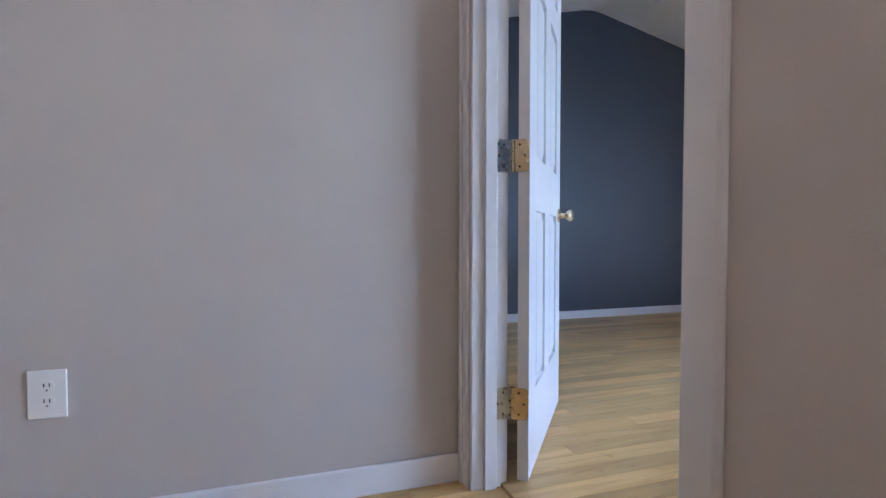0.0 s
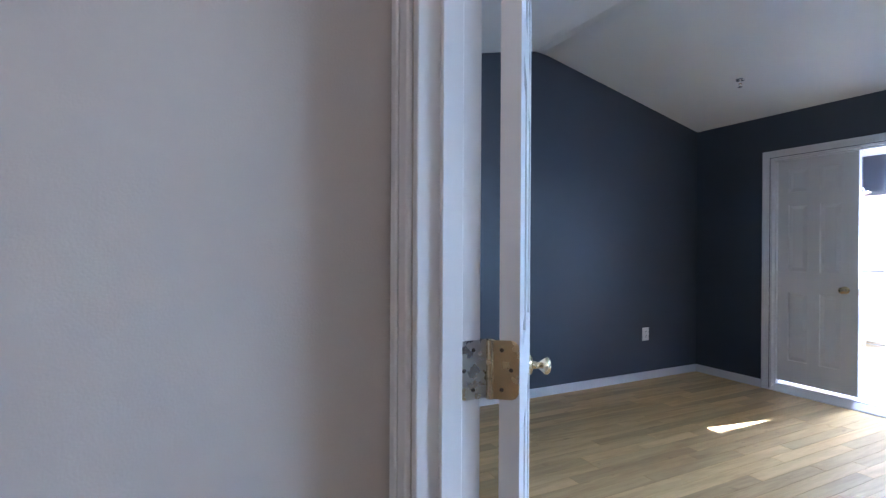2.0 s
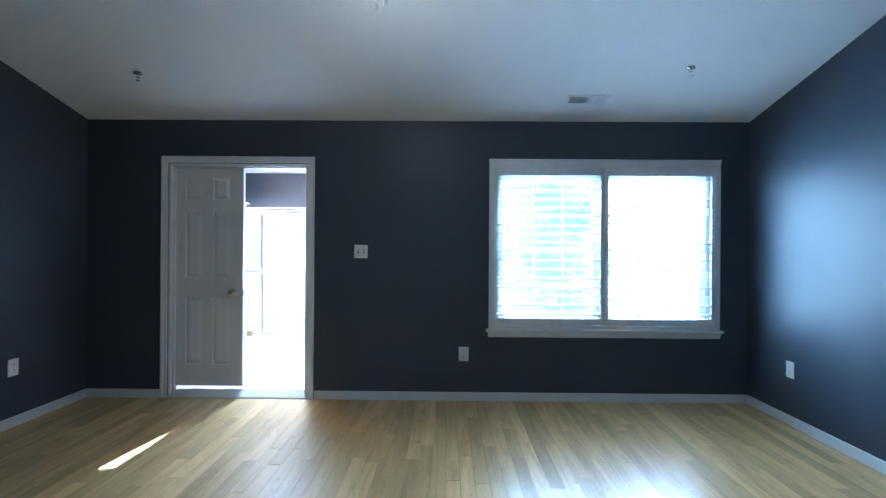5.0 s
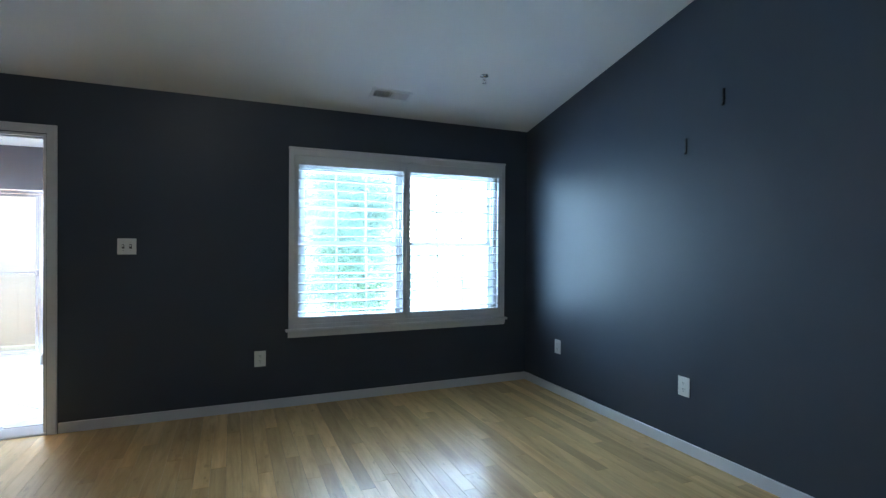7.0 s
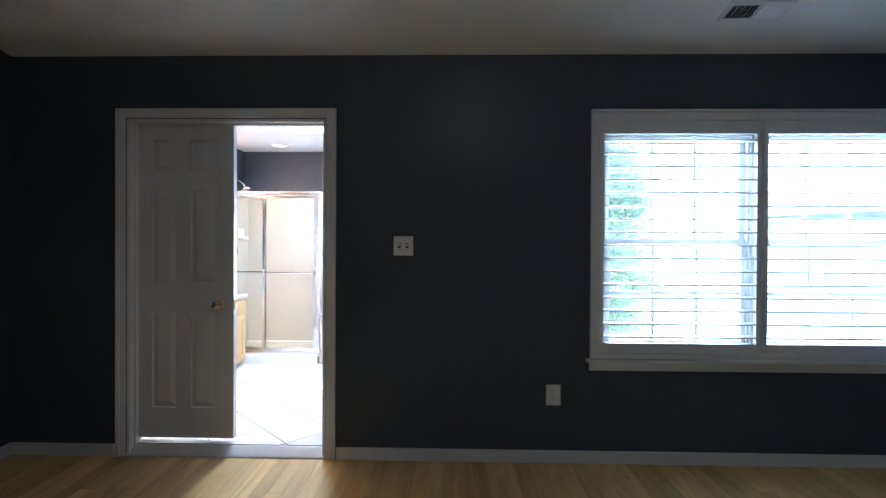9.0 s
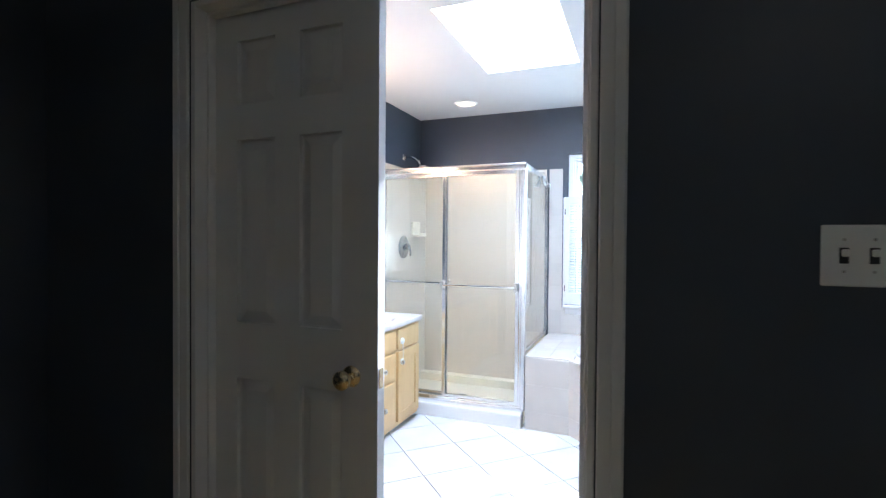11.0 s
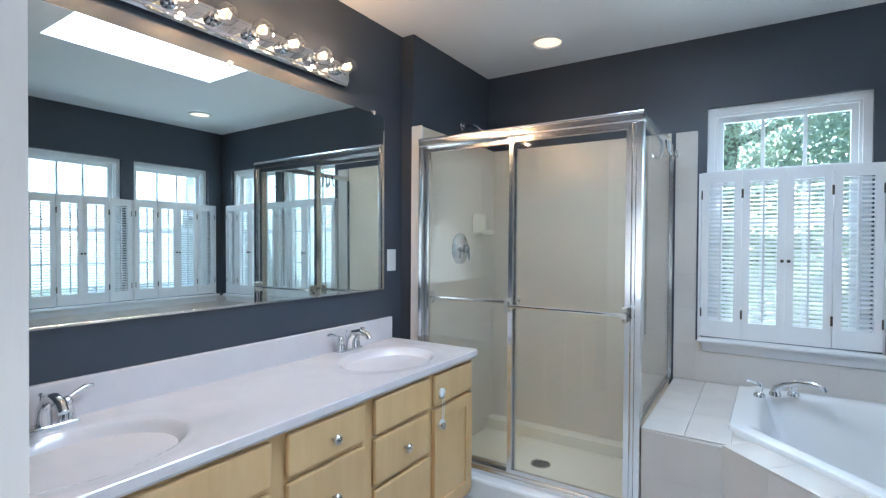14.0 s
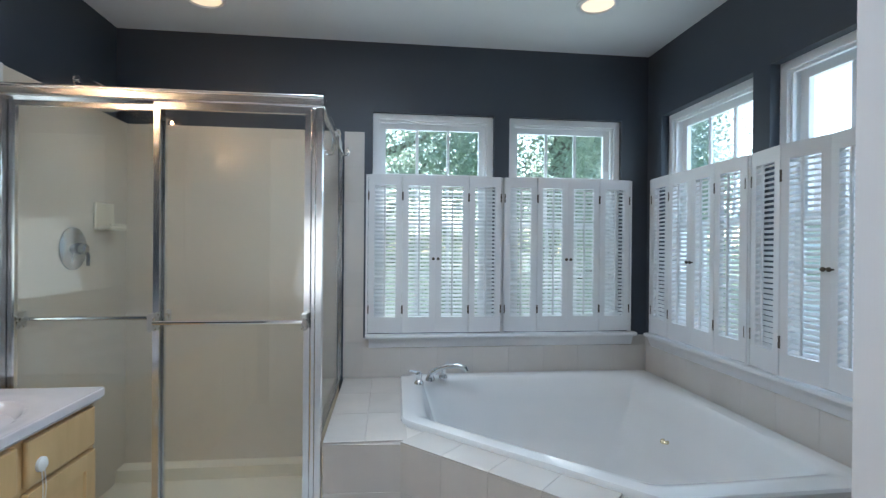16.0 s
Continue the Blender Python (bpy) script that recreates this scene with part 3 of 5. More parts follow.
def shutter_meshes():
    s, tr, br = 0.034, 0.058, 0.088
    fr = put("panel", slab(0, PW, 0, PH, [(s, PW - s, br, PH - tr)], XZ, -0.011, 0.011), TRIM)
    lv = bmesh.new()
    c, t = 0.0140, 0.0026
    prof = [(-c, 0), (-c * 0.6, t), (c * 0.6, t), (c, 0), (c * 0.6, -t), (-c * 0.6, -t)]
    ca, sa = math.cos(radians(27)), math.sin(radians(27))
    a, b = [[lv.verts.new((x, y * ca - z * sa, y * sa + z * ca)) for y, z in prof] for x in (s + 0.0005, PW - s - 0.0005)]
    for k in range(6):
        lv.faces.new((a[k], a[(k + 1) % 6], b[(k + 1) % 6], b[k]))
    lv.faces.new(a)
    lv.faces.new(b)
    louver = put("louver", lv, TRIM)
    rod = put("tilt_rod", box(PW / 2 - 0.005, PW / 2 + 0.005, -0.024, -0.014, br + 0.01, PH - tr - 0.005, 0.002), TRIM)
    hg = put("hinge", box(-0.005, 0.005, -0.0135, -0.0112, -0.024, 0.024, 0.001), BRONZE)
    kb = put("knob", lathe([(0.004, 0), (0.004, -0.010), (0.009, -0.014), (0.008, -0.020), (0.002, -0.022)], 10, "y"), BRONZE)
    return fr.data, louver.data, rod.data, hg.data, kb.data, [fr, louver, rod, hg, kb]


SM = shutter_meshes()
for o in SM[5]:
    bpy.data.objects.remove(o)
SLOT = (PH - 0.058 - 0.088) / NL


def cafe_shutters(at, rz, bends, label):
    """Four hinged louvred panels between two hanging strips; bends gives each panel's turn in degrees."""
    root = empty("cafe_shutter", at, rz, label, "window shutter", "bathroom window shutters")
    x, y = 0.006, -0.016
    for k, bend in enumerate(bends):
        p = new("panel", SM[0])
        p.parent = root
        p.matrix_basis = pose(x, y, 0.009, 0, 0, bend)
        for n in range(NL):
            lo = new("louver", SM[1])
            lo.parent = p
            lo.location = (0, 0, 0.088 + SLOT * (n + 0.5))
        r = new("tilt_rod", SM[2])
        r.parent = p
        for hz in (0.13, PH - 0.12):
            h = new("hinge", SM[3])
            h.parent = p
            h.location = (0.0 if k < 2 else PW, 0, hz)
        if k in (1, 2):
            kn = new("knob", SM[4])
            kn.parent = p
            kn.location = (PW - 0.014 if k == 1 else 0.014, -0.011, PH * 0.47)
        x += (PW + 0.002) * math.cos(radians(bend))
        y += (PW + 0.002) * math.sin(radians(bend))
    for xx in (-0.008, x + 0.001):
        part("hanging_strip", box(xx, xx + 0.011, -0.03, -0.001, 0.001, PH + 0.006), TRIM, root)
    return root


LABS = "white painted cafe shutter with four louvred panels on the sill"
cafe_shutters((-1.51, BN - 0.003, SZ), 0, (-3, 3, -2.5, 2.5), LABS)
cafe_shutters((-0.735, BN - 0.003, SZ), 0, (-4.5, 4.5, -3, 3), LABS)
cafe_shutters((BE - 0.003, 2.952, SZ), -90, (-3, 3, -3, 3), LABS)
cafe_shutters((BE - 0.003, 2.165, SZ), -90, (-9, 9, -5, 5), LABS)


# ---- bedroom plantation shutters ----
def plantation():
    root = empty("plantation_shutter", (0, 0, 0), 0, "white plantation shutters with open louvres in the bedroom window", "window shutter")
    x0, x1, z0, z1 = 0.565, 2.555, 0.64, 2.09
    part("shutter_frame", slab(x0, x1, z0, z1, [(x0 + 0.04, x1 - 0.04, z0 + 0.03, z1 - 0.045)], XZ, -0.022, -0.001), TRIM, root)
    part("head_cap", box(x0 - 0.004, x1 + 0.004, -0.034, -0.001, z1, z1 + 0.018, 0.004), TRIM, root)
    mid = (x0 + x1) / 2
    for a, b in ((x0 + 0.042, mid - 0.002), (mid + 0.002, x1 - 0.042)):
        s = 0.031
        p0, p1 = z0 + 0.033, z1 - 0.048
        pn = part("panel", slab(a, b, p0, p1, [(a + s, b - s, p0 + 0.058, p1 - 0.075)], XZ, -0.020, 0.006), TRIM, root)
        n = 16
        lz0, lz1 = p0 + 0.058, p1 - 0.075
        for k in range(n):
            bm = bmesh.new()
            c, t = 0.030, 0.0058
            zc = lz0 + (lz1 - lz0) * (k + 0.5) / n
            ca, sa = math.cos(radians(3)), math.sin(radians(3))
            prof = [(-c, -t * 0.6), (-c, t * 0.6), (-c * 0.6, t), (c * 0.6, t), (c, t * 0.6), (c, -t * 0.6), (c * 0.6, -t), (-c * 0.6, -t)]
            u, v = [[bm.verts.new((x, -0.004 + yy * ca - zz * sa, zc + yy * sa + zz * ca)) for yy, zz in prof] for x in (a + s + 0.001, b - s - 0.001)]
            for q in range(8):
                bm.faces.new((u[q], u[(q + 1) % 8], v[(q + 1) % 8], v[q]))
            bm.faces.new(u)
            bm.faces.new(v)
            part("louver", bm, TRIM, pn)
    return root


plantation()
sill("window_sill_bedroom", 0.56, 2.56, (0, -0.001, 0.638), 0, 0.045, 0.05)


# ---- plates, sprinklers, vent ----
def outlet(at, rz, label="white duplex outlet on the wall", big=1.0):
    root = empty("outlet", at, rz, label, "outlet", "wall outlets")
    part("cover_plate", box(-0.043 * big, 0.043 * big, -0.006, 0, -0.062 * big, 0.062 * big, 0.003, seg=2), PLASTIC, root)
    for dz in (-0.02, 0.02):
        rc = part("receptacle", lathe([(0.017, 0), (0.017, -0.0015)], 16, "y", (0, -0.006, dz)), PLASTIC, root)
        for dx in (-0.006, 0.006):
            part("slot", box(dx - 0.0014, dx + 0.0014, -0.0080, -0.0074, dz - 0.001, dz + 0.009), DARK, rc)
        part("slot", box(-0.0022, 0.0022, -0.0080, -0.0074, dz - 0.011, dz - 0.007), DARK, rc)
    return root


def switch(at, rz, gangs, label, rocker=False):
    root = empty("light_switch", at, rz, label, "light switch")
    w = 0.036 + 0.023 * (gangs - 1)
    part("cover_plate", box(-w, w, -0.006, 0, -0.058, 0.058, 0.003, seg=2), PLASTIC, root)
    for g in range(gangs):
        x = (g - (gangs - 1) / 2) * 0.046
        if rocker:
            part("rocker", box(x - 0.0165, x + 0.0165, -0.0095, -0.006, -0.033, 0.033, 0.0015), PLASTIC, root)
            continue
        part("toggle_slot", box(x - 0.0075, x + 0.0075, -0.0068, -0.006, -0.015, 0.015), DARK, root)
        part("toggle", box(x - 0.005, x + 0.005, -0.018, -0.007, -0.002, 0.012, 0.002), PLASTIC, root)
        for dz in (-0.03, 0.03):
            part("screw", lathe([(0.003, -0.006), (0.003, -0.0072)], 8, "y", (x, 0, dz)), NICKEL, root)
    return root


outlet((-0.45, -5.372, 0.395), 90, "white duplex outlet on the beige hall wall", 1.0)
outlet((GX, -0.731, 0.442), 90)
outlet((0.351, 0, 0.415), 0, "white duplex outlet below the bedroom window")
outlet((RX, -0.53, 0.43), -90)
outlet((RX, -1.86, 0.43), -90)
switch((-0.549, 0, 1.299), 0, 2, "white double toggle switch beside the doorway")
switch((BW, 2.09, 1.21), 90, 1, "white rocker switch plate beside the mirror", True)


def vault_z(y):
    return EAVE_Z + (RIDGE_Z - EAVE_Z) * (y / RIDGE_Y)


for sx, sy in ((-2.072, -0.70), (1.915, -0.79)):
    root = empty("fire_sprinkler", (sx, sy, vault_z(sy)), 0, "small chrome pendent sprinkler on the sloped ceiling", "sprinkler", "ceiling sprinklers")
    part("escutcheon", lathe([(0.034, 0.004), (0.032, -0.006), (0.016, -0.012)], 20), CHROME, root, smooth=True)
    part("stem", lathe([(0.009, -0.008), (0.009, -0.03), (0.006, -0.034)], 12), CHROME, root)
    part("yoke", tube([(-0.012, 0, -0.026), (-0.014, 0, -0.04), (0, 0, -0.056), (0.014, 0, -0.04), (0.012, 0, -0.026)], 0.003, 6), CHROME, root)
    part("deflector", lathe([(0.016, -0.056), (0.017, -0.058), (0.004, -0.060)], 14), CHROME, root)


def vent(at, tilt):
    root = new("air_vent")
    root.matrix_basis = pose(*at, tilt, 0, 0)
    tagged(root, "white metal ceiling register with slanted slats", "air vent")
    part("vent_frame", slab(-0.165, 0.165, -0.075, 0.075, [(-0.14, -0.004, -0.05, 0.05), (0.004, 0.14, -0.05, 0.05)], XY, -0.008, -0.001), TRIM, root)
    # thin dark sheet in place of the unlit hollow behind the slats
    part("duct_shade", box(-0.14, 0.14, -0.05, 0.05, -0.0015, -0.0005), DARK, root, "dark sheet for the shade behind the slats")
    for half, ang in ((-1, 1), (1, -1)):
        for k in range(8):
            x = half * (0.012 + 0.0165 * k) + half * 0.004
            bm = box(-0.0006, 0.0006, -0.05, 0.05, -0.0065, 0.0065)
            sl = part("slat", bm, TRIM, root)
            sl.matrix_basis = pose(x, 0, -0.008, 0, (52 if half < 0 else -62), 0)
            # every second left slat is cut short so this half shows darker
            if half < 0 and k % 2:
                sl.scale = (1, 1, 0.4)
    return root


vent((1.307, -0.36, vault_z(-0.36)), math.degrees(math.atan((RIDGE_Z - EAVE_Z) / RIDGE_Y)))


# ---- ceiling fan ----
def fan(at):
    root = empty("ceiling_fan", at, 0, "white ceiling fan with a lit bowl and pull chains", "ceiling fan")
    part("canopy", lathe([(0.07, 0.0), (0.068, -0.03), (0.03, -0.055)], 24), TRIM, root, smooth=True)
    part("motor", lathe([(0.02, -0.05), (0.09, -0.075), (0.115, -0.11), (0.115, -0.16), (0.07, -0.19)], 28), TRIM, root, smooth=True)
    part("light_bowl", lathe([(0.055, -0.19), (0.105, -0.20), (0.11, -0.22), (0.085, -0.25), (0.03, -0.268), (0.004, -0.272)], 24), glow("lit_frosted_bowl", (1.0, 0.86, 0.70), 0.25), root, smooth=True)
    for k in range(5):
        b = bmesh.new()
        box(0.15, 0.50, -0.058, 0.058, -0.004, 0.004, 0.003, b)
        bl = part("blade", b, TRIM, root)
        bl.matrix_basis = pose(0, 0, -0.092, 8, 0, 18 + 72 * k)
        arm = part("blade_arm", box(0.09, 0.20, -0.012, 0.012, -0.012, -0.005, 0.002), BRASS, bl)
    for dx, dy, z in ((0.012, -0.105, -0.418), (0.047, -0.095, -0.392)):
        ch = part("pull_chain", tube([(dx, dy, -0.19), (dx, dy, z)], 0.0015, 6), BRASS, root)
        part("pull", lathe([(0.003, z + 0.004), (0.008, z), (0.011, z - 0.033), (0.006, z - 0.037)], 10, "z", (dx, dy, 0)), PLASTIC, ch)
    return root


fan((-0.14, -1.90, RIDGE_Z - 0.02))
bulb("fan_bulb", (-0.14, -1.90, RIDGE_Z - 0.32), 0.3, (1.0, 0.85, 0.68), 0.08)


# ---- recessed lamps ----
for cx, cy in ((-2.255, 2.66), (-0.424, 2.476)):
    root = empty("recessed_light", (cx, cy, 2.44), 0, "white trimmed recessed ceiling lamp, lit warm", "ceiling light", "recessed lamps")
    part("trim_ring", lathe([(0.078, 0.0), (0.098, 0.0), (0.096, -0.006), (0.080, -0.009), (0.076, -0.002)], 32), TRIM, root, smooth=True)
    part("lamp_face", lathe([(0.0772, -0.0005), (0.07, -0.004), (0.02, -0.006)], 28), CAN_GLOW, root, "glowing lamp face")
    d = bpy.data.lights.new("can_lamp", "SPOT")
    d.energy, d.color, d.spot_size, d.spot_blend, d.shadow_soft_size = 1.1, WARM, radians(120), 0.6, 0.06
    ob = new("can_lamp", d)
    ob.location = (cx, cy, 2.42)


# ---- vanity ----
VY0, VY1, VX = 0.13, 2.065, -2.40
VC = (VY0 + VY1) / 2


def knob_round(root, y, z):
    k = part("knob", lathe([(0.006, 0), (0.006, 0.012), (0.015, 0.017), (0.0165, 0.023), (0.012, 0.029), (0.003, 0.031)], 18, "x"), NICKEL, root, "brushed nickel knob", True)
    k.location = (0.019, y, z)


def vanity():
    root = empty("vanity_cabinet", (VX, 0, 0), 0, "maple vanity cabinet with drawers and end doors", "cabinet")
    d = VX - BW
    bm = bmesh.new()
    box(-d, 0, VY0, VY1, 0.10, 0.755, 0.002, bm)
    part("carcass", bm, MAPLE, root)
    part("toe_kick", box(-d, -0.07, VY0 + 0.002, VY1 - 0.002, 0.0, 0.10), MAPLE, root)

    def front(y0, y1, z0, z1, nm, knobs):
        f = part(nm, box(0.0005, 0.019, y0, y1, z0, z1, 0.006, seg=2), MAPLE, root)
        for ky, kz in knobs:
            knob_round(f, ky, kz)
        return f

    def door(y0, y1, z0, z1, ky):
        s = 0.052
        dd = part("cabinet_door", slab(y0, y1, z0, z1, [(y0 + s, y1 - s, z0 + s, z1 - s)], YZ, 0.0005, 0.019), MAPLE, root)
        part("door_panel", box(0.002, 0.010, y0 + s - 0.003, y1 - s + 0.003, z0 + s - 0.003, z1 - s + 0.003), MAPLE, dd)
        knob_round(dd, ky, z1 - 0.07)
    m = lambda a, b: (2 * VC - b, 2 * VC - a)
    for a, b in ((1.728, 2.045), m(1.728, 2.045)):
        front(a, b, 0.610, 0.742, "false_front", [])
        door(a, b, 0.135, 0.595, a + 0.03)
    for a, b in ((1.345, 1.69),):
        front(a, b, 0.615, 0.742, "false_front", [])
        front(a, b, 0.432, 0.597, "drawer", [((a + b) / 2, 0.515)])
        front(a, b, 0.135, 0.413, "drawer", [((a + b) / 2, 0.275)])
    a, b = 0.957, 1.288
    front(a, b, 0.615, 0.742, "drawer", [(1.135, 0.675)])
    front(a, b, 0.375, 0.597, "drawer", [(1.135, 0.485)])
    front(a, b, 0.135, 0.357, "drawer", [(1.135, 0.25)])
    a, b = 0.52, 0.90
    front(a, b, 0.615, 0.742, "false_front", [])
    front(a, b, 0.432, 0.597, "drawer", [((a + b) / 2, 0.515)])
    front(a, b, 0.135, 0.413, "drawer", [((a + b) / 2, 0.275)])
    return root


vanity()


def vanity_top():
    """Cultured marble top with two moulded bowls and a backsplash."""
    root = empty("vanity_countertop", (0, 0, 0), 0, "white cultured marble vanity top with two bowls", "countertop")
    x0, x1, y0, y1, z = BW + 0.001, -2.375, VY0 - 0.008, 2.082, 0.795
    nx, ny = 64, 230
    bowls = [(0.53, -2.615), (1.70, -2.615)]
    bm = bmesh.new()
    grid = []
    for j in range(ny + 1):
        row = []
        for i in range(nx + 1):
            x, y = x0 + (x1 - x0) * i / nx, y0 + (y1 - y0) * j / ny
            dz = 0.0
            for cy, cx in bowls:
                r = math.hypot((y - cy) / 0.245, (x - cx) / 0.180)
                r2 = math.hypot((y - cy) / 0.315, (x - cx - 0.01) / 0.222)
                k2 = min(1.0, max(0.0, (1 - r2) / 0.22))
                dz -= 0.003 * k2 * k2 * (3 - 2 * k2)
                if r < 1:
                    dz -= 0.128 * (1 - r ** 2.8) ** 1.15
            row.append(bm.verts.new((x, y, z + dz)))
        grid.append(row)
    for j in range(ny):
        for i in range(nx):
            bm.faces.new((grid[j][i], grid[j][i + 1], grid[j + 1][i + 1], grid[j + 1][i]))
    part("top", bm, MARBLE, root, smooth=True)
    part("front_edge", box(x1 - 0.004, x1 + 0.004, y0, y1, z - 0.032, z - 0.001, 0.003), MARBLE, root)
    part("end_edge", box(x0, x1 - 0.004, y1 - 0.004, y1 + 0.002, z - 0.032, z - 0.001, 0.002), MARBLE, root)
    part("underside", box(x0, x1 - 0.005, y0, y1 - 0.005, z - 0.039, z - 0.034), MARBLE, root)
    part("backsplash", box(x0, x0 + 0.02, y0, y1, z - 0.007, z + 0.112, 0.005, seg=2), MARBLE, root)
    for cy, cx in bowls:
        part("drain", lathe([(0.024, 0), (0.022, 0.004), (0.008, 0.002)], 18, "z", (cx, cy, z - 0.1345)), CHROME, root)
    return root


vanity_top()


def basin_faucet(at):
    """Centreset faucet with two lever handles, facing local +x."""
    root = empty("basin_faucet", at, 0, "chrome two-handle faucet on the vanity top", "faucet", "vanity faucets")
    b = box(-0.024, 0.024, -0.078, 0.078, 0, 0.014, 0.006, seg=3)
    part("base_plate", b, CHROME, root, smooth=True)
    part("spout", tube([(0, 0, 0.01), (0.004, 0, 0.055), (0.03, 0, 0.088), (0.075, 0, 0.098), (0.115, 0, 0.088), (0.128, 0, 0.070)], [0.020, 0.017, 0.015, 0.014, 0.0135, 0.013], 14), CHROME, root, smooth=True)
    part("lift_rod", lathe([(0.003, 0.02), (0.003, 0.085), (0.006, 0.088), (0.006, 0.094), (0.002, 0.096)], 10, "z", (-0.018, 0, 0)), CHROME, root)
    for s in (-1, 1):
        y = s * 0.052
        h = part("handle", lathe([(0.021, 0.012), (0.019, 0.03), (0.015, 0.05), (0.017, 0.062), (0.011, 0.074), (0.003, 0.078)], 16, "z", (0, y, 0)), CHROME, root, smooth=True)
        part("lever", tube([(0, y, 0.066), (-0.006, y + s * 0.02, 0.078), (-0.012, y + s * 0.05, 0.09), (-0.014, y + s * 0.072, 0.088)], [0.007, 0.0065, 0.0075, 0.006], 10), CHROME, h, smooth=True)
    return root


basin_faucet((-2.852, 0.53, 0.795))
basin_faucet((-2.852, 1.70, 0.795))


def child_lock():
    root = empty("child_lock", (VX + 0.019, 1.775, 0.66), 0, "white plastic cabinet lock strap hanging on the end door", "cabinet lock")
    for z in (0.0, -0.135):
        part("pad", lathe([(0.021, 0.0), (0.021, 0.008), (0.013, 0.014)], 18, "x", (0, 0, z)), PLASTIC, root, smooth=True)
    part("strap", tube([(0.008, -0.006, -0.01), (0.014, -0.009, -0.07), (0.008, -0.004, -0.125)], 0.0013, 6), PLASTIC, root)
    part("strap", tube([(0.008, 0.006, -0.01), (0.013, 0.006, -0.07), (0.008, 0.004, -0.125)], 0.0013, 6), PLASTIC, root)


child_lock()

# ---- mirror and its lamps ----
mr = empty("wall_mirror", (BW, 0, 0), 0, "large frameless mirror on the slate blue wall", "mirror")
mg = part("mirror_glass", box(-0.0025, 0.0025, -0.906, 0.906, -0.4505, 0.4505, 0.001), MIRROR, mr)
mg.matrix_basis = pose(0.0105, 1.106, 1.5145, 0, -0.28, -0.2)
part("channel", box(0.001, 0.017, 0.20, 2.012, 1.056, 1.066, 0.002), ALU, mr, "bright metal channel along the mirror's foot")
for my in (0.5, 1.12, 1.93):
    part("clip", box(0.001, 0.017, my - 0.009, my + 0.009, 1.956, 1.977, 0.003), PLASTIC, mr)

lb = empty("vanity_light_bar", (BW, 1.105, 2.09), 0, "chrome bar lamp with eight lit clear globe bulbs", "wall light")
bm = bmesh.new()
prof = [(0.001, -0.052), (0.030, -0.052), (0.036, -0.044), (0.036, -0.036), (0.044, -0.030), (0.044, 0.030), (0.036, 0.036), (0.036, 0.044), (0.030, 0.052), (0.001, 0.052)]
u, v = [[bm.verts.new((x, y, z)) for x, z in prof] for y in (-0.61, 0.61)]
for q in range(len(prof)):
    bm.faces.new((u[q], u[(q + 1) % len(prof)], v[(q + 1) % len(prof)], v[q]))
bm.faces.new(u)
bm.faces.new(v)
part("backplate", bm, BAR_CHROME, lb)
for k in range(8):
    y = -0.525 + 0.15 * k
    part("socket", lathe([(0.025, 0.044), (0.024, 0.058), (0.019, 0.060), (0.018, 0.078)], 18, "x", (0, y, 0)), BAR_CHROME, lb, smooth=True)
    gl = part("globe_bulb", lathe([(0.014, 0.074), (0.020, 0.086), (0.034, 0.100), (0.0395, 0.118), (0.036, 0.138), (0.022, 0.153), (0.004, 0.158)], 20, "x", (0, y, 0)), BULB_GLASS, lb, "clear glass globe bulb", True)
    gl.visible_shadow = False
    part("filament", tube([(0.112, y - 0.017, -0.010), (0.124, y - 0.016, 0.006), (0.130, y, 0.014), (0.124, y + 0.016, 0.006), (0.112, y + 0.017, -0.010)], 0.0026, 6), FILAMENT, gl, "glowing filament")
    # added glowing body that imitates the warm halo around the filament
    part("halo_glow", lathe([(0.003, 0.082), (0.012, 0.094), (0.0165, 0.108), (0.012, 0.122), (0.003, 0.128)], 20, "x", (0, y, 0)), HALO_GLOW, gl, "glowing body put in for the bulb's warm halo", True)
for k in range(4):
    bulb("bar_bulb", (BW + 0.115, 1.105 - 0.45 + 0.30 * k, 2.09), 0.7, (1.0, 0.57, 0.27), 0.010)


# ---- shower ----
SX0, SX1, SY, STOP = -2.765, -1.660, 2.165, 1.857
structure("shower_surround_west", slab(2.18, BN, 0.0, 1.93, [], YZ, -2.835, -2.772), SURROUND, "beige solid shower wall panel", "shower wall")
structure("shower_surround_north", slab(-2.772, -1.662, 0.0, 1.93, [], XZ, BN - 0.018, BN), SURROUND, "beige solid shower wall panel", "shower wall")
edge = empty("tile_edge", (0, 0, 0), 0, "white tile border beside the shower frame", "tile trim", kind="structure")
part("tile_strip", box(-2.8345, -2.768, 2.160, 2.179, 0.0, 1.935, 0.003), TILE_E, edge)
pan = empty("shower_pan", (0, 0, 0), 0, "cream shower pan with a raised white curb", "shower pan")
part("pan_floor", slab(-2.772, -1.66, 2.19, BN - 0.018, [(-2.32, -2.20, 2.56, 2.68)], XY, 0.0, 0.065), PAN, pan)
part("drain", lathe([(0.056, 0.060), (0.056, 0.067), (0.05, 0.069), (0.01, 0.068)], 24, "z", (-2.26, 2.62, 0)), NICKEL, pan, "round metal drain cover")
for k in range(5):
    part("drain_slot", box(-2.30, -2.22, 2.588 + 0.016 * k - 0.003, 2.588 + 0.016 * k + 0.003, 0.0688, 0.0696), DARK, pan)
part("drain_collar", slab(-2.32, -2.20, 2.56, 2.68, [(-2.29, -2.23, 2.59, 2.65)], XY, 0.0, 0.0645), PAN, pan)
part("pan_lip", slab(-2.772, -1.66, 2.94, BN - 0.018, [], XY, 0.0655, 0.13), PAN, pan)
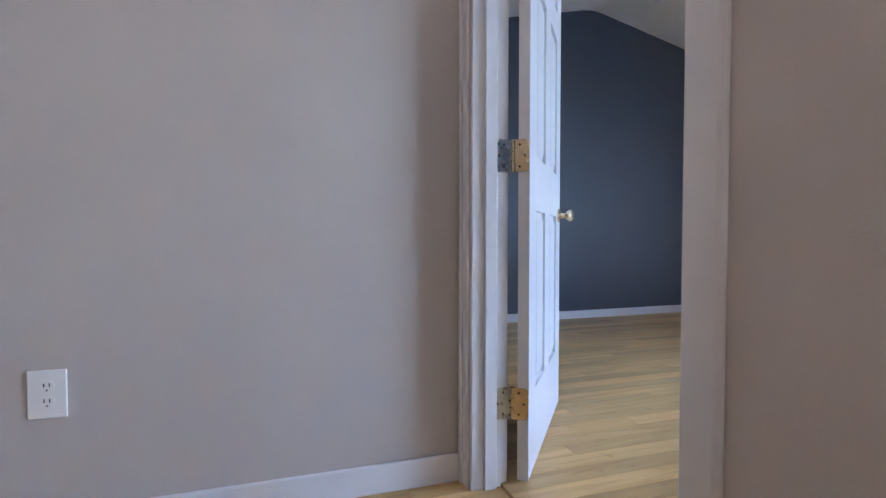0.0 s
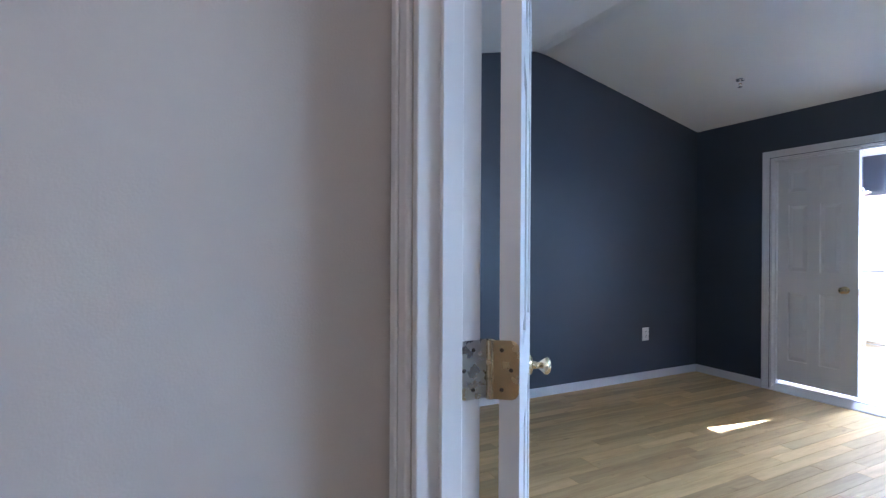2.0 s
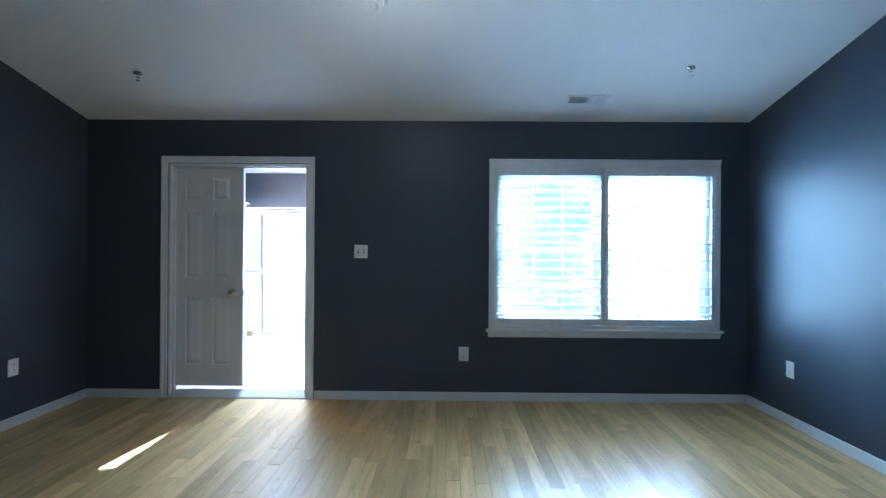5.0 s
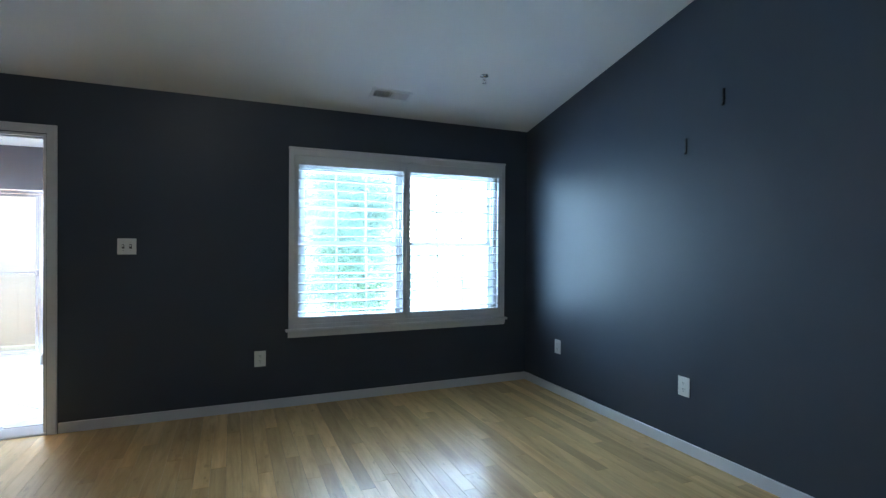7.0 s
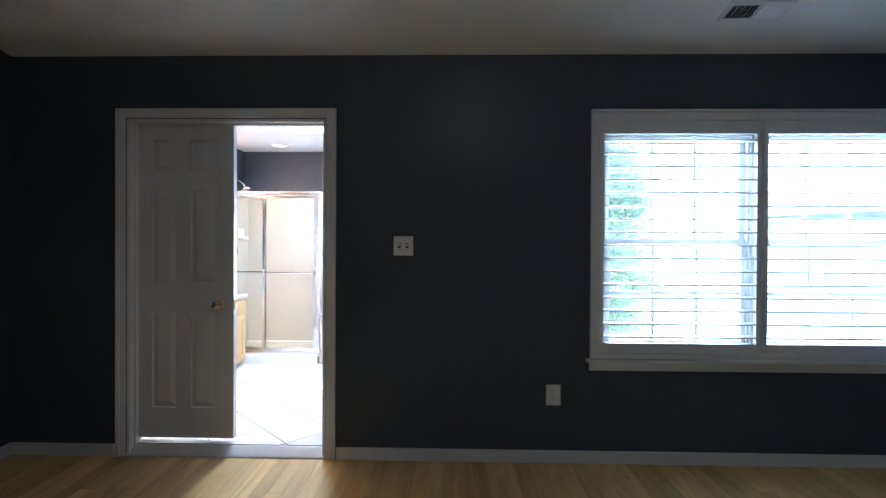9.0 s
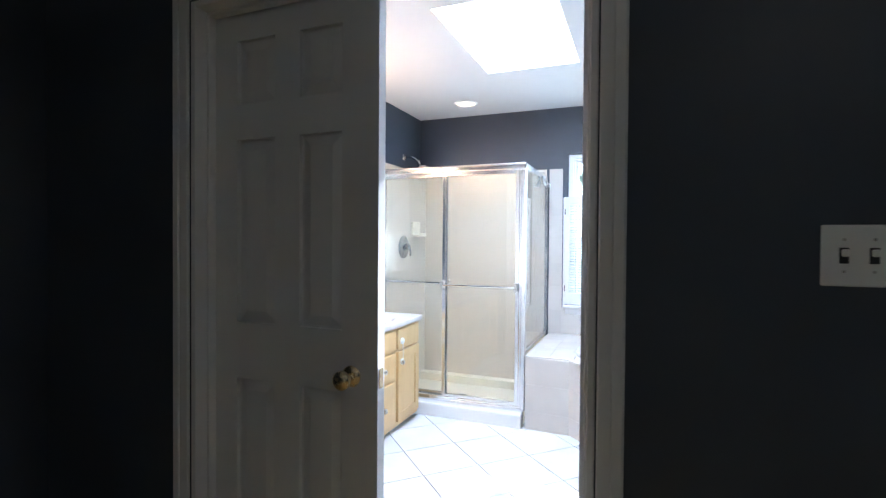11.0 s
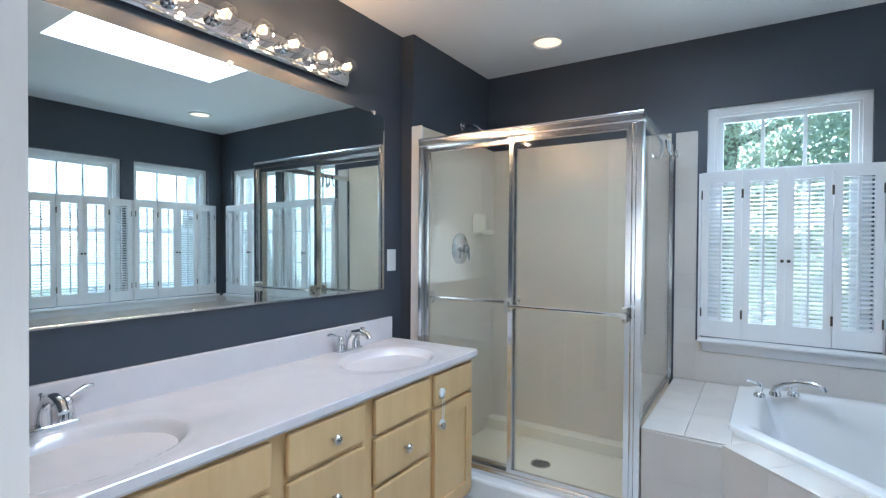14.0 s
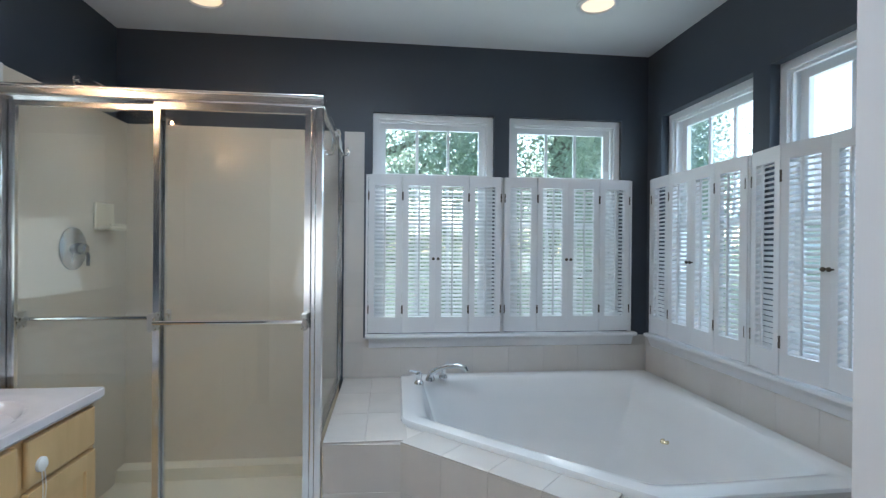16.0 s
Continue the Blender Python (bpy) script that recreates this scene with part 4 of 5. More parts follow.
part("curb", box(-2.772, -1.655, 2.085, 2.19, 0.0, 0.165, 0.012, seg=2), TUB, pan, "white curb")

sh = empty("shower_enclosure", (0, 0, 0), 0, "framed clear glass shower enclosure with sliding doors", "shower")


def bar(nm, x0, x1, y0, y1, z0, z1, parent, bev=0.004, material=ALU):
    return part(nm, box(x0, x1, y0, y1, z0, z1, bev, seg=2), material, parent)


bm = box(SX0 - 0.005, SX1 + 0.02, SY - 0.03, SY + 0.03, 1.812, STOP, 0.006, seg=2)
box(SX0 - 0.005, SX1 + 0.02, SY - 0.036, SY - 0.028, 1.842, 1.852, 0.003, bm)
part("header", bm, ALU, sh)
bm = box(SX0, SX1, SY - 0.028, SY + 0.028, 0.166, 0.190, 0.003)
box(SX0, SX1, SY - 0.028, SY - 0.022, 0.190, 0.205, 0.002, bm)
part("bottom_track", bm, ALU, sh)
bar("wall_jamb", SX0 - 0.006, SX0 + 0.018, SY - 0.025, SY + 0.025, 0.19, 1.812, sh)
bm = box(SX1 - 0.028, SX1 + 0.015, SY - 0.025, SY + 0.025, 0.166, 1.812, 0.006, seg=2)
box(SX1 - 0.010, SX1 + 0.020, SY - 0.033, SY - 0.022, 0.19, 1.812, 0.004, bm)
part("corner_post", bm, ALU, sh)


def slider(x0, x1, y, front):
    d = part("sliding_door", slab(x0, x1, 0.20, 1.815, [(x0 + 0.022, x1 - 0.022, 0.226, 1.785)], XZ, y - 0.009, y + 0.009), ALU, sh, "framed sliding glass door")
    g = part("glass_pane", box(x0 + 0.018, x1 - 0.018, y - 0.0025, y + 0.0025, 0.222, 1.789), SHOWER_GLASS, d)
    g.visible_shadow = False
    yb = y - 0.05 if front else y + 0.05
    part("towel_bar", tube([(x0 + 0.02, yb, 1.012), (x1 - 0.02, yb, 1.012)], 0.008, 10), CHROME, d)
    for xx in (x0 + 0.012, x1 - 0.012):
        ya, yc = sorted((y, yb - 0.008 if front else yb + 0.008))
        part("bracket", box(xx - 0.011, xx + 0.011, ya, yc, 0.980, 1.044, 0.004), NICKEL, d)


slider(-2.745, -2.215, SY + 0.013, False)
slider(-2.245, -1.688, SY - 0.012, True)
sp = part("side_panel", slab(SY + 0.03, BN, 0.5575, STOP, [(SY + 0.05, BN - 0.02, 0.58, STOP - 0.035)], YZ, SX1 - 0.012, SX1 + 0.012), ALU, sh, "fixed framed glass side panel")
g = part("glass_pane", box(SX1 - 0.0025, SX1 + 0.0025, SY + 0.046, BN - 0.016, 0.576, STOP - 0.031), SHOWER_GLASS, sp)
g.visible_shadow = False

hk = empty("robe_hooks", (SX1 + 0.012, 2.80, 1.815), 0, "chrome over-glass hooks hanging on the side panel", "hook")
for dy in (-0.035, 0.035):
    part("hook", tube([(0.002, dy, 0.03), (0.006, dy, -0.02), (0.02, dy, -0.055), (0.042, dy, -0.055), (0.05, dy, -0.03)], 0.006, 8), CHROME, hk, smooth=True)
    part("hook", tube([(-0.026, dy, 0.03), (-0.030, dy, -0.02), (-0.044, dy, -0.055), (-0.062, dy, -0.05)], 0.006, 8), CHROME, hk, smooth=True)
part("bridge", box(-0.030, 0.008, -0.05, 0.05, 0.054, 0.060, 0.002), CHROME, hk)

vl = empty("shower_valve", (-2.772, 2.58, 1.27), 0, "chrome shower valve with lever on the panel", "shower valve")
part("escutcheon", lathe([(0.095, 0.0), (0.094, 0.006), (0.07, 0.016), (0.03, 0.022)], 32, "x"), GREY_CHROME, vl, smooth=True)
part("hub", lathe([(0.026, 0.02), (0.024, 0.055), (0.015, 0.062)], 18, "x"), GREY_CHROME, vl, smooth=True)
part("lever", tube([(0.05, 0, 0), (0.06, 0.01, -0.03), (0.055, 0.016, -0.075)], [0.009, 0.008, 0.007], 10), GREY_CHROME, vl, smooth=True)

hd = empty("shower_fixture", (-2.8345, 2.71, 2.045), 0, "chrome shower head on a bent arm", "shower head")
part("flange", lathe([(0.03, 0.0), (0.028, 0.006), (0.012, 0.012)], 20, "x"), CHROME, hd, smooth=True)
part("arm", tube([(0.0, 0, 0), (0.06, 0, 0.004), (0.11, 0, -0.022), (0.135, 0, -0.05)], 0.010, 10), CHROME, hd, smooth=True)
hb = lathe([(0.012, 0.03), (0.016, 0.0), (0.040, -0.022), (0.066, -0.036), (0.068, -0.046), (0.062, -0.050), (0.01, -0.052)], 28)
hx = part("spray_head", hb, CHROME, hd, smooth=True)
hx.matrix_basis = pose(0.145, 0, -0.066, 0, -20, 0)

sd = empty("soap_shelf", (-2.772, BN - 0.018, 1.36), 0, "moulded corner soap shelf in the shower", "shelf")
part("shelf_back", box(0.0, 0.012, -0.30, -0.14, 0.0, 0.13, 0.005, seg=2), PAN, sd)
part("shelf_plate", box(0.012, 0.075, -0.30, -0.14, 0.0, 0.018, 0.007, seg=2), PAN, sd)
part("shelf_lip", box(0.066, 0.075, -0.29, -0.15, 0.019, 0.030, 0.003), PAN, sd)


# ---- tub and its tiled deck ----
DK = 0.556


def AB(a, b, z=0.0):
    return (BE - a, BN - b, z)


def prism(poly, z0, z1):
    bm = bmesh.new()
    lo, hi = [[bm.verts.new((x, y, z)) for x, y in poly] for z in (z0, z1)]
    n = len(poly)
    for i in range(n):
        bm.faces.new((lo[i], lo[(i + 1) % n], hi[(i + 1) % n], hi[i]))
    bm.faces.new(lo)
    bm.faces.new(hi)
    return bm


TUBP = [(1.46, 0.03), (1.475, 0.75), (0.75, 1.475), (0.03, 1.46), (0.03, 0.03)]
# the deck's body is a ring of walls, open under the tub
dk = empty("tub_deck", (0, 0, 0), 0, "cream tiled deck around the corner tub", "tub deck", kind="structure")
front = [(1.785, 0.915), (1.49, 0.935), (0.935, 1.49), (0.915, 1.79)]
for p, q in zip(front, front[1:]):
    v = Vector((q[0] - p[0], q[1] - p[1]))
    n = Vector((-v.y, v.x)).normalized() * 0.05
    if n.x + n.y > 0:
        n = -n
    part("deck_wall", prism([AB(*p)[:2], AB(*q)[:2], AB(q[0] + n.x, q[1] + n.y)[:2], AB(p[0] + n.x, p[1] + n.y)[:2]], 0, DK - 0.012), GROUT_B, dk)
part("deck_top", prism([AB(*p)[:2] for p in ((1.785, 0.002), (1.785, 0.915), (1.49, 0.935), (1.475, 0.75), (1.46, 0.002))], DK - 0.03, DK - 0.008), GROUT_B, dk)
part("deck_top", prism([AB(*p)[:2] for p in ((1.49, 0.935), (0.935, 1.49), (0.75, 1.475), (1.475, 0.75))], DK - 0.03, DK - 0.0085), GROUT_B, dk)
part("deck_top", prism([AB(*p)[:2] for p in ((0.935, 1.49), (0.915, 1.79), (0.002, 1.79), (0.002, 1.46), (0.75, 1.475))], DK - 0.03, DK - 0.008), GROUT_B, dk)


def tub():
    root = empty("corner_tub", (0, 0, 0), 0, "white acrylic corner bathtub set in the tiled deck", "bathtub")
    n_side = 22
    pts = []
    for p, q in zip(TUBP, TUBP[1:] + TUBP[:1]):
        for k in range(n_side):
            f = k / n_side
            pts.append(Vector((p[0] + (q[0] - p[0]) * f, p[1] + (q[1] - p[1]) * f)))
    for _ in range(1):
        pts = [(pts[i - 1] + pts[i] * 2 + pts[(i + 1) % len(pts)]) / 4 for i in range(len(pts))]
    c = Vector((0.72, 0.72))
    bm, rings = bmesh.new(), []
    for s, z in ((1.016, DK - 0.012), (1.016, DK + 0.010), (1.006, DK + 0.018), (0.94, DK + 0.023), (0.895, DK + 0.018), (0.868, DK - 0.002), (0.835, DK - 0.10), (0.80, DK - 0.20),
                 (0.745, DK - 0.30), (0.66, DK - 0.355), (0.5, DK - 0.37), (0.2, DK - 0.375)):
        w = min(1, max(0, (0.93 - s) / 0.25))
        ring = []
        for p in pts:
            d = (p - c)
            a = math.atan2(d.y, d.x)
            e = Vector((math.cos(a), math.sin(a))) * (0.72 + 0.12 * math.cos(2 * (a + math.pi / 4)))
            d = d * (1 - 0.55 * w) + e * (0.55 * w)
            q = c + d * s
            ring.append(bm.verts.new(AB(q.x, q.y, z)))
        rings.append(ring)
    n = len(pts)
    for lo, hi in zip(rings, rings[1:]):
        for i in range(n):
            bm.faces.new((lo[i], lo[(i + 1) % n], hi[(i + 1) % n], hi[i]))
    bm.faces.new(rings[-1])
    shell = BVHTree.FromBMesh(bm)
    part("basin", bm, TUB, root, smooth=True)
    for at in ((-0.94, 2.62, DK - 0.14), (-0.10, 2.50, DK - 0.18)):
        at, nrm = shell.find_nearest(Vector(at))[:2]
        if nrm.z < 0:
            nrm = -nrm
        j = part("jet", lathe([(0.024, -0.004), (0.024, 0.004), (0.020, 0.009), (0.011, 0.010), (0.008, 0.004)], 18, "z"), BRASS, root, "brass whirlpool jet", True)
        j.matrix_basis = Matrix.Translation(at) @ nrm.to_track_quat("Z", "Y").to_matrix().to_4x4()
    x, y, _ = AB(0.60, 1.02)
    part("drain", lathe([(0.036, 0), (0.034, 0.004), (0.012, 0.006)], 20, "z", (x, y, DK - 0.374)), CHROME, root, "chrome drain", True)
    return root


tub()
tf = empty("tub_faucet", (-1.165, 2.875, DK + 0.021), -52, "chrome deck-mounted tub filler with two handles", "faucet")
part("spout_base", lathe([(0.032, 0), (0.030, 0.012), (0.022, 0.028)], 20), CHROME, tf, smooth=True)
c32, s32 = math.cos(radians(34)), math.sin(radians(34))
part("spout", tube([(q * c32, q * s32, z) for q, z in ((0, 0.012), (0.006, 0.045), (0.045, 0.072), (0.11, 0.096), (0.18, 0.104), (0.225, 0.092), (0.238, 0.074))], [0.024, 0.022, 0.019, 0.017, 0.017, 0.017, 0.016], 14), CHROME, tf, smooth=True)
for s in (-1, 1):
    h = part("handle", lathe([(0.030, 0), (0.028, 0.012), (0.016, 0.024), (0.018, 0.05), (0.022, 0.06), (0.014, 0.078), (0.004, 0.082)], 18, "z", (0.01, s * 0.105, 0)), CHROME, tf, smooth=True)
    part("lever", tube([(0.01, s * 0.105, 0.068), (0.0, s * 0.13, 0.078), (-0.01, s * 0.17, 0.088)], [0.007, 0.0065, 0.006], 8), CHROME, h, smooth=True)

tf.scale = (0.84, 0.84, 0.84)

# ---- skylight ----
sk = empty("skylight", (0, 0, 0), 0, "flat glass skylight above the bathroom", "skylight", kind="structure")
part("curb", slab(SK[0] - 0.05, SK[1] + 0.05, SK[2] - 0.05, SK[3] + 0.05, [SK], XY, 2.74, 2.80), TRIM, sk)
g = part("glass_pane", box(SK[0] - 0.02, SK[1] + 0.02, SK[2] - 0.02, SK[3] + 0.02, 2.801, 2.807), CLEAR, sk)
g.visible_shadow = False

for wy, wz in ((-1.854, 1.965), (-2.112, 2.210)):
    wf = empty("wall_hanger", (RX, wy, wz), -90, "thin dark metal hanger strip on the slate blue wall", "wall hanger")
    part("strip", box(-0.007, 0.007, -0.006, 0, -0.05, 0.05, 0.002), DARK, wf)
    part("tip", box(-0.005, 0.005, -0.016, -0.006, -0.05, -0.042, 0.002), DARK, wf)

# ---- outside ----
GZ = -2.9
structure("ground", slab(-400, 400, -400, 400, [], XY, GZ - 0.5, GZ), GRASS, "lawn reaching to the horizon", "ground")
for nm, x0, x1, y0, y1 in (("wall_lower_north", GX - 0.15, RX + 0.15, 0.02, 0.12), ("wall_lower_bath", BW - 0.15, BE + 0.15, 0.12, BN + 0.15)):
    structure(nm, box(x0, x1, y0, y1, GZ, -0.21), SIDING, "pale siding of the storey below")


def tree(at, height, crown_r, crown_z, n, seed, label, low=0.30, leaf=1.0):
    """A tapered trunk, limbs and a crown of single leaves gathered in clumps."""
    rng = np.random.RandomState(seed)
    root = empty("tree", at, 0, label, "tree", "trees outside the windows")
    tips = []
    top = height * 0.82
    trunk = [(0.12 * math.sin(k * 1.3 + seed), 0.12 * math.cos(k * 1.7 + seed), top * k / 6) for k in range(7)]
    trunk[0] = (0, 0, -0.1)
    part("trunk", tube(trunk, [0.20 - 0.026 * k for k in range(7)], 9), BARK, root, smooth=True)
    lm = bmesh.new()
    for k in range(16):
        a = k * 2.4 + seed
        z = top * (low + (0.98 - low) * k / 16)
        ln = crown_r * (0.95 - 0.45 * k / 16) * (0.8 + 0.35 * rng.rand())
        e = (ln * math.cos(a), ln * math.sin(a), z + ln * 0.55)
        tube([(0, 0, z), (e[0] * 0.5, e[1] * 0.5, z + ln * 0.2), e], [0.06, 0.035, 0.012], 6, lm)
        tips.append(e)
    part("limbs", lm, BARK, root)
    cz = []
    for e in tips:
        for _ in range(5):
            cz.append(np.array(e) * np.array((1, 1, 1)) + rng.normal(0, 0.28 * crown_r * 0.55, 3))
    for _ in range(40):
        d = rng.normal(0, 1, 3)
        d /= np.linalg.norm(d)
        cz.append(np.array((0, 0, crown_z)) + d * np.array((crown_r, crown_r, (height - crown_z) * 0.95)) * rng.rand() ** 0.4)
    cz = np.array(cz)
    pick = cz[rng.randint(0, len(cz), n)] + rng.normal(0, 0.30, (n, 3))
    d1 = rng.normal(0, 1, (n, 3))
    d1 /= np.linalg.norm(d1, axis=1)[:, None]
    d2 = np.cross(d1, rng.normal(0, 1, (n, 3)))
    d2 /= np.linalg.norm(d2, axis=1)[:, None]
    size = leaf * (0.016 + 0.021 * rng.rand(n))[:, None]
    verts = np.stack([pick - d1 * size, pick + d2 * size * 0.55, pick + d1 * size, pick - d2 * size * 0.55], 1).reshape(-1, 3)
    me = bpy.data.meshes.new("crown")
    me.from_pydata(verts.tolist(), [], np.arange(4 * n).reshape(-1, 4).tolist())
    me.materials.append(LEAF)
    cr = new("crown", me)
    cr.parent = root
    return root


T = "leafy green broadleaf tree outside the window, for view and sun shade"
tree((-1.6, 7.4, GZ), 9.2, 2.2, 5.0, 110000, 1, T)
tree((0.9, 7.0, GZ), 9.4, 2.1, 5.2, 110000, 2, T)
# tall tree added with its crown out of view, to block sun from the bedroom
tree((3.55, 12.0, GZ), 19.2, 2.9, 16.0, 140000, 3, T, 0.66, 2.2)
tree((3.15, 8.6, GZ), 8.4, 1.3, 4.9, 80000, 11, T, 0.3, 1.25)
tree((-4.6, 9.0, GZ), 10.0, 2.6, 5.4, 36000, 4, T)


def neighbour(at, rz):
    root = empty("neighbour_house", at, rz, "pale sided neighbouring house with grey shingle roof", "house")
    part("wall", box(-5, 5, -4, 4, 0, 5.4, 0.02), SIDING, root)
    for k in range(22):
        part("siding_board", box(-5.03, 5.03, -4.03, -4.0, 0.22 * k + 0.3, 0.22 * k + 0.51, 0.004), SIDING, root)
    bm = bmesh.new()
    prof = [(-4.5, 5.2), (0, 7.9), (4.5, 5.2), (4.5, 5.4), (0, 8.15), (-4.5, 5.4)]
    a, b = [[bm.verts.new((x, y, z)) for y, z in prof] for x in (-5.4, 5.4)]
    for q in range(6):
        bm.faces.new((a[q], a[(q + 1) % 6], b[(q + 1) % 6], b[q]))
    bm.faces.new(a)
    bm.faces.new(b)
    part("roof", bm, SHINGLE, root)
    for x in (-3, 0, 3):
        w = part("window", slab(x - 0.6, x + 0.6, 2.8, 4.4, [(x - 0.52, x - 0.03, 2.88, 4.32), (x + 0.03, x + 0.52, 2.88, 4.32)], XZ, -4.08, -4.031), VINYL, root)
        part("pane", box(x - 0.55, x + 0.55, -4.05, -4.04, 2.85, 4.35), CLEAR, w)
    return root


neighbour((18.0, 14.5, GZ), -60)


# ---- pieces of floors, walls and deck ----
def clip(poly, keep):
    """Cuts a convex polygon by half planes (a, b, c): a x + b y <= c."""
    for a, b, c in keep:
        out = []
        for p, q in zip(poly, poly[1:] + poly[:1]):
            dp, dq = a * p[0] + b * p[1] - c, a * q[0] + b * q[1] - c
            if dp <= 0:
                out.append(p)
            if dp * dq < 0:
                f = dp / (dp - dq)
                out.append((p[0] + (q[0] - p[0]) * f, p[1] + (q[1] - p[1]) * f))
        poly = out
        if len(poly) < 3:
            return []
    return poly


def plate(poly, z0, z1, e=0.0007):
    """A flat piece with an eased upper edge."""
    cx, cy = sum(p[0] for p in poly) / len(poly), sum(p[1] for p in poly) / len(poly)
    bm = bmesh.new()
    rings = []
    for off, z in ((0, z0), (0, z1 - e * 0.6), (e, z1)):
        ring = []
        for x, y in poly:
            d = max(math.hypot(x - cx, y - cy), 1e-6)
            ring.append(bm.verts.new((x - (x - cx) / d * off, y - (y - cy) / d * off, z)))
        rings.append(ring)
    n = len(poly)
    for lo, hi in zip(rings, rings[1:]):
        for i in range(n):
            bm.faces.new((lo[i], lo[(i + 1) % n], hi[(i + 1) % n], hi[i]))
    bm.faces.new(rings[-1])
    return bm


floor_b = bpy.data.objects["floor_bathroom"]
keep = [(-1, 0, -BW - 0.001), (1, 0, BE - 0.001), (0, -1, -0.052), (0, 1, 2.10)]
TS, gap = 0.330, 0.004
r2 = math.sqrt(0.5)
for i in range(-18, 19):
    for j in range(-18, 19):
        # p = x + y, q = x - y in steps of the tile's diagonal
        p0, p1 = -0.272 + i * TS / r2 + gap, -0.272 + (i + 1) * TS / r2 - gap
        q0, q1 = -4.164 + j * TS / r2 + gap, -4.164 + (j + 1) * TS / r2 - gap
        quad = [((p + q) / 2, (p - q) / 2) for p, q in ((p0, q0), (p1, q0), (p1, q1), (p0, q1))]
        poly = clip(quad, keep)
        if len(poly) >= 3:
            area2 = abs(sum(a[0] * b[1] - a[1] * b[0] for a, b in zip(poly, poly[1:] + poly[:1])))
            if area2 > 0.004:
                part("tile", plate(poly, 0.064, 0.070, 0.0015), TILE_W, floor_b)

# oak strips run from wall to wall
rng = random.Random(5)
PWID = 0.083


def strips(parent, x0, x1, y0, y1, top):
    x = x0
    while x < x1 - 0.01:
        w = min(PWID, x1 - x)
        y, first = y0, True
        while y < y1 - 0.002:
            ye = min(y + (rng.uniform(0.25, 1.3) if first else rng.uniform(0.45, 1.4)), y1)
            first = False
            if y1 - ye < 0.25:
                ye = y1
            g = 0.0006
            part("plank", plate([(x + g, y + g), (x + w - g, y + g), (x + w - g, ye - g), (x + g, ye - g)], -0.012, top, 0.0012), OAK, parent)
            y = ye
        x += w


strips(bpy.data.objects["floor"], GX, RX, BY - 0.02, -0.012, 0.012)
strips(bpy.data.objects["floor_hall"], -0.45, 5.0, -5.85, BY - 0.021, 0.0)


def wall_tile(parent, u0, u1, z0, z1, place, d):
    bm = bmesh.new()
    rings = []
    for off, dd in ((0, 0), (0, d * 0.92), (0.0006, d)):
        rings.append([bm.verts.new(place(u, z, dd)) for u, z in ((u0 + off, z0 + off), (u1 - off, z0 + off), (u1 - off, z1 - off), (u0 + off, z1 - off))])
    for lo, hi in zip(rings, rings[1:]):
        for i in range(4):
            bm.faces.new((lo[i], lo[(i + 1) % 4], hi[(i + 1) % 4], hi[i]))
    bm.faces.new(rings[-1])
    return part("tile", bm, TILE_B, parent)


def tile_field(parent, u0, u1, z0, z1, size, place, d=0.005, g=0.0004):
    nu, nz = max(1, round((u1 - u0) / size)), max(1, round((z1 - z0) / size))
    for i in range(nu):
        for k in range(nz):
            wall_tile(parent, u0 + (u1 - u0) * i / nu + g, u0 + (u1 - u0) * (i + 1) / nu - g, z0 + (z1 - z0) * k / nz + g, z0 + (z1 - z0) * (k + 1) / nz - g, place, d)


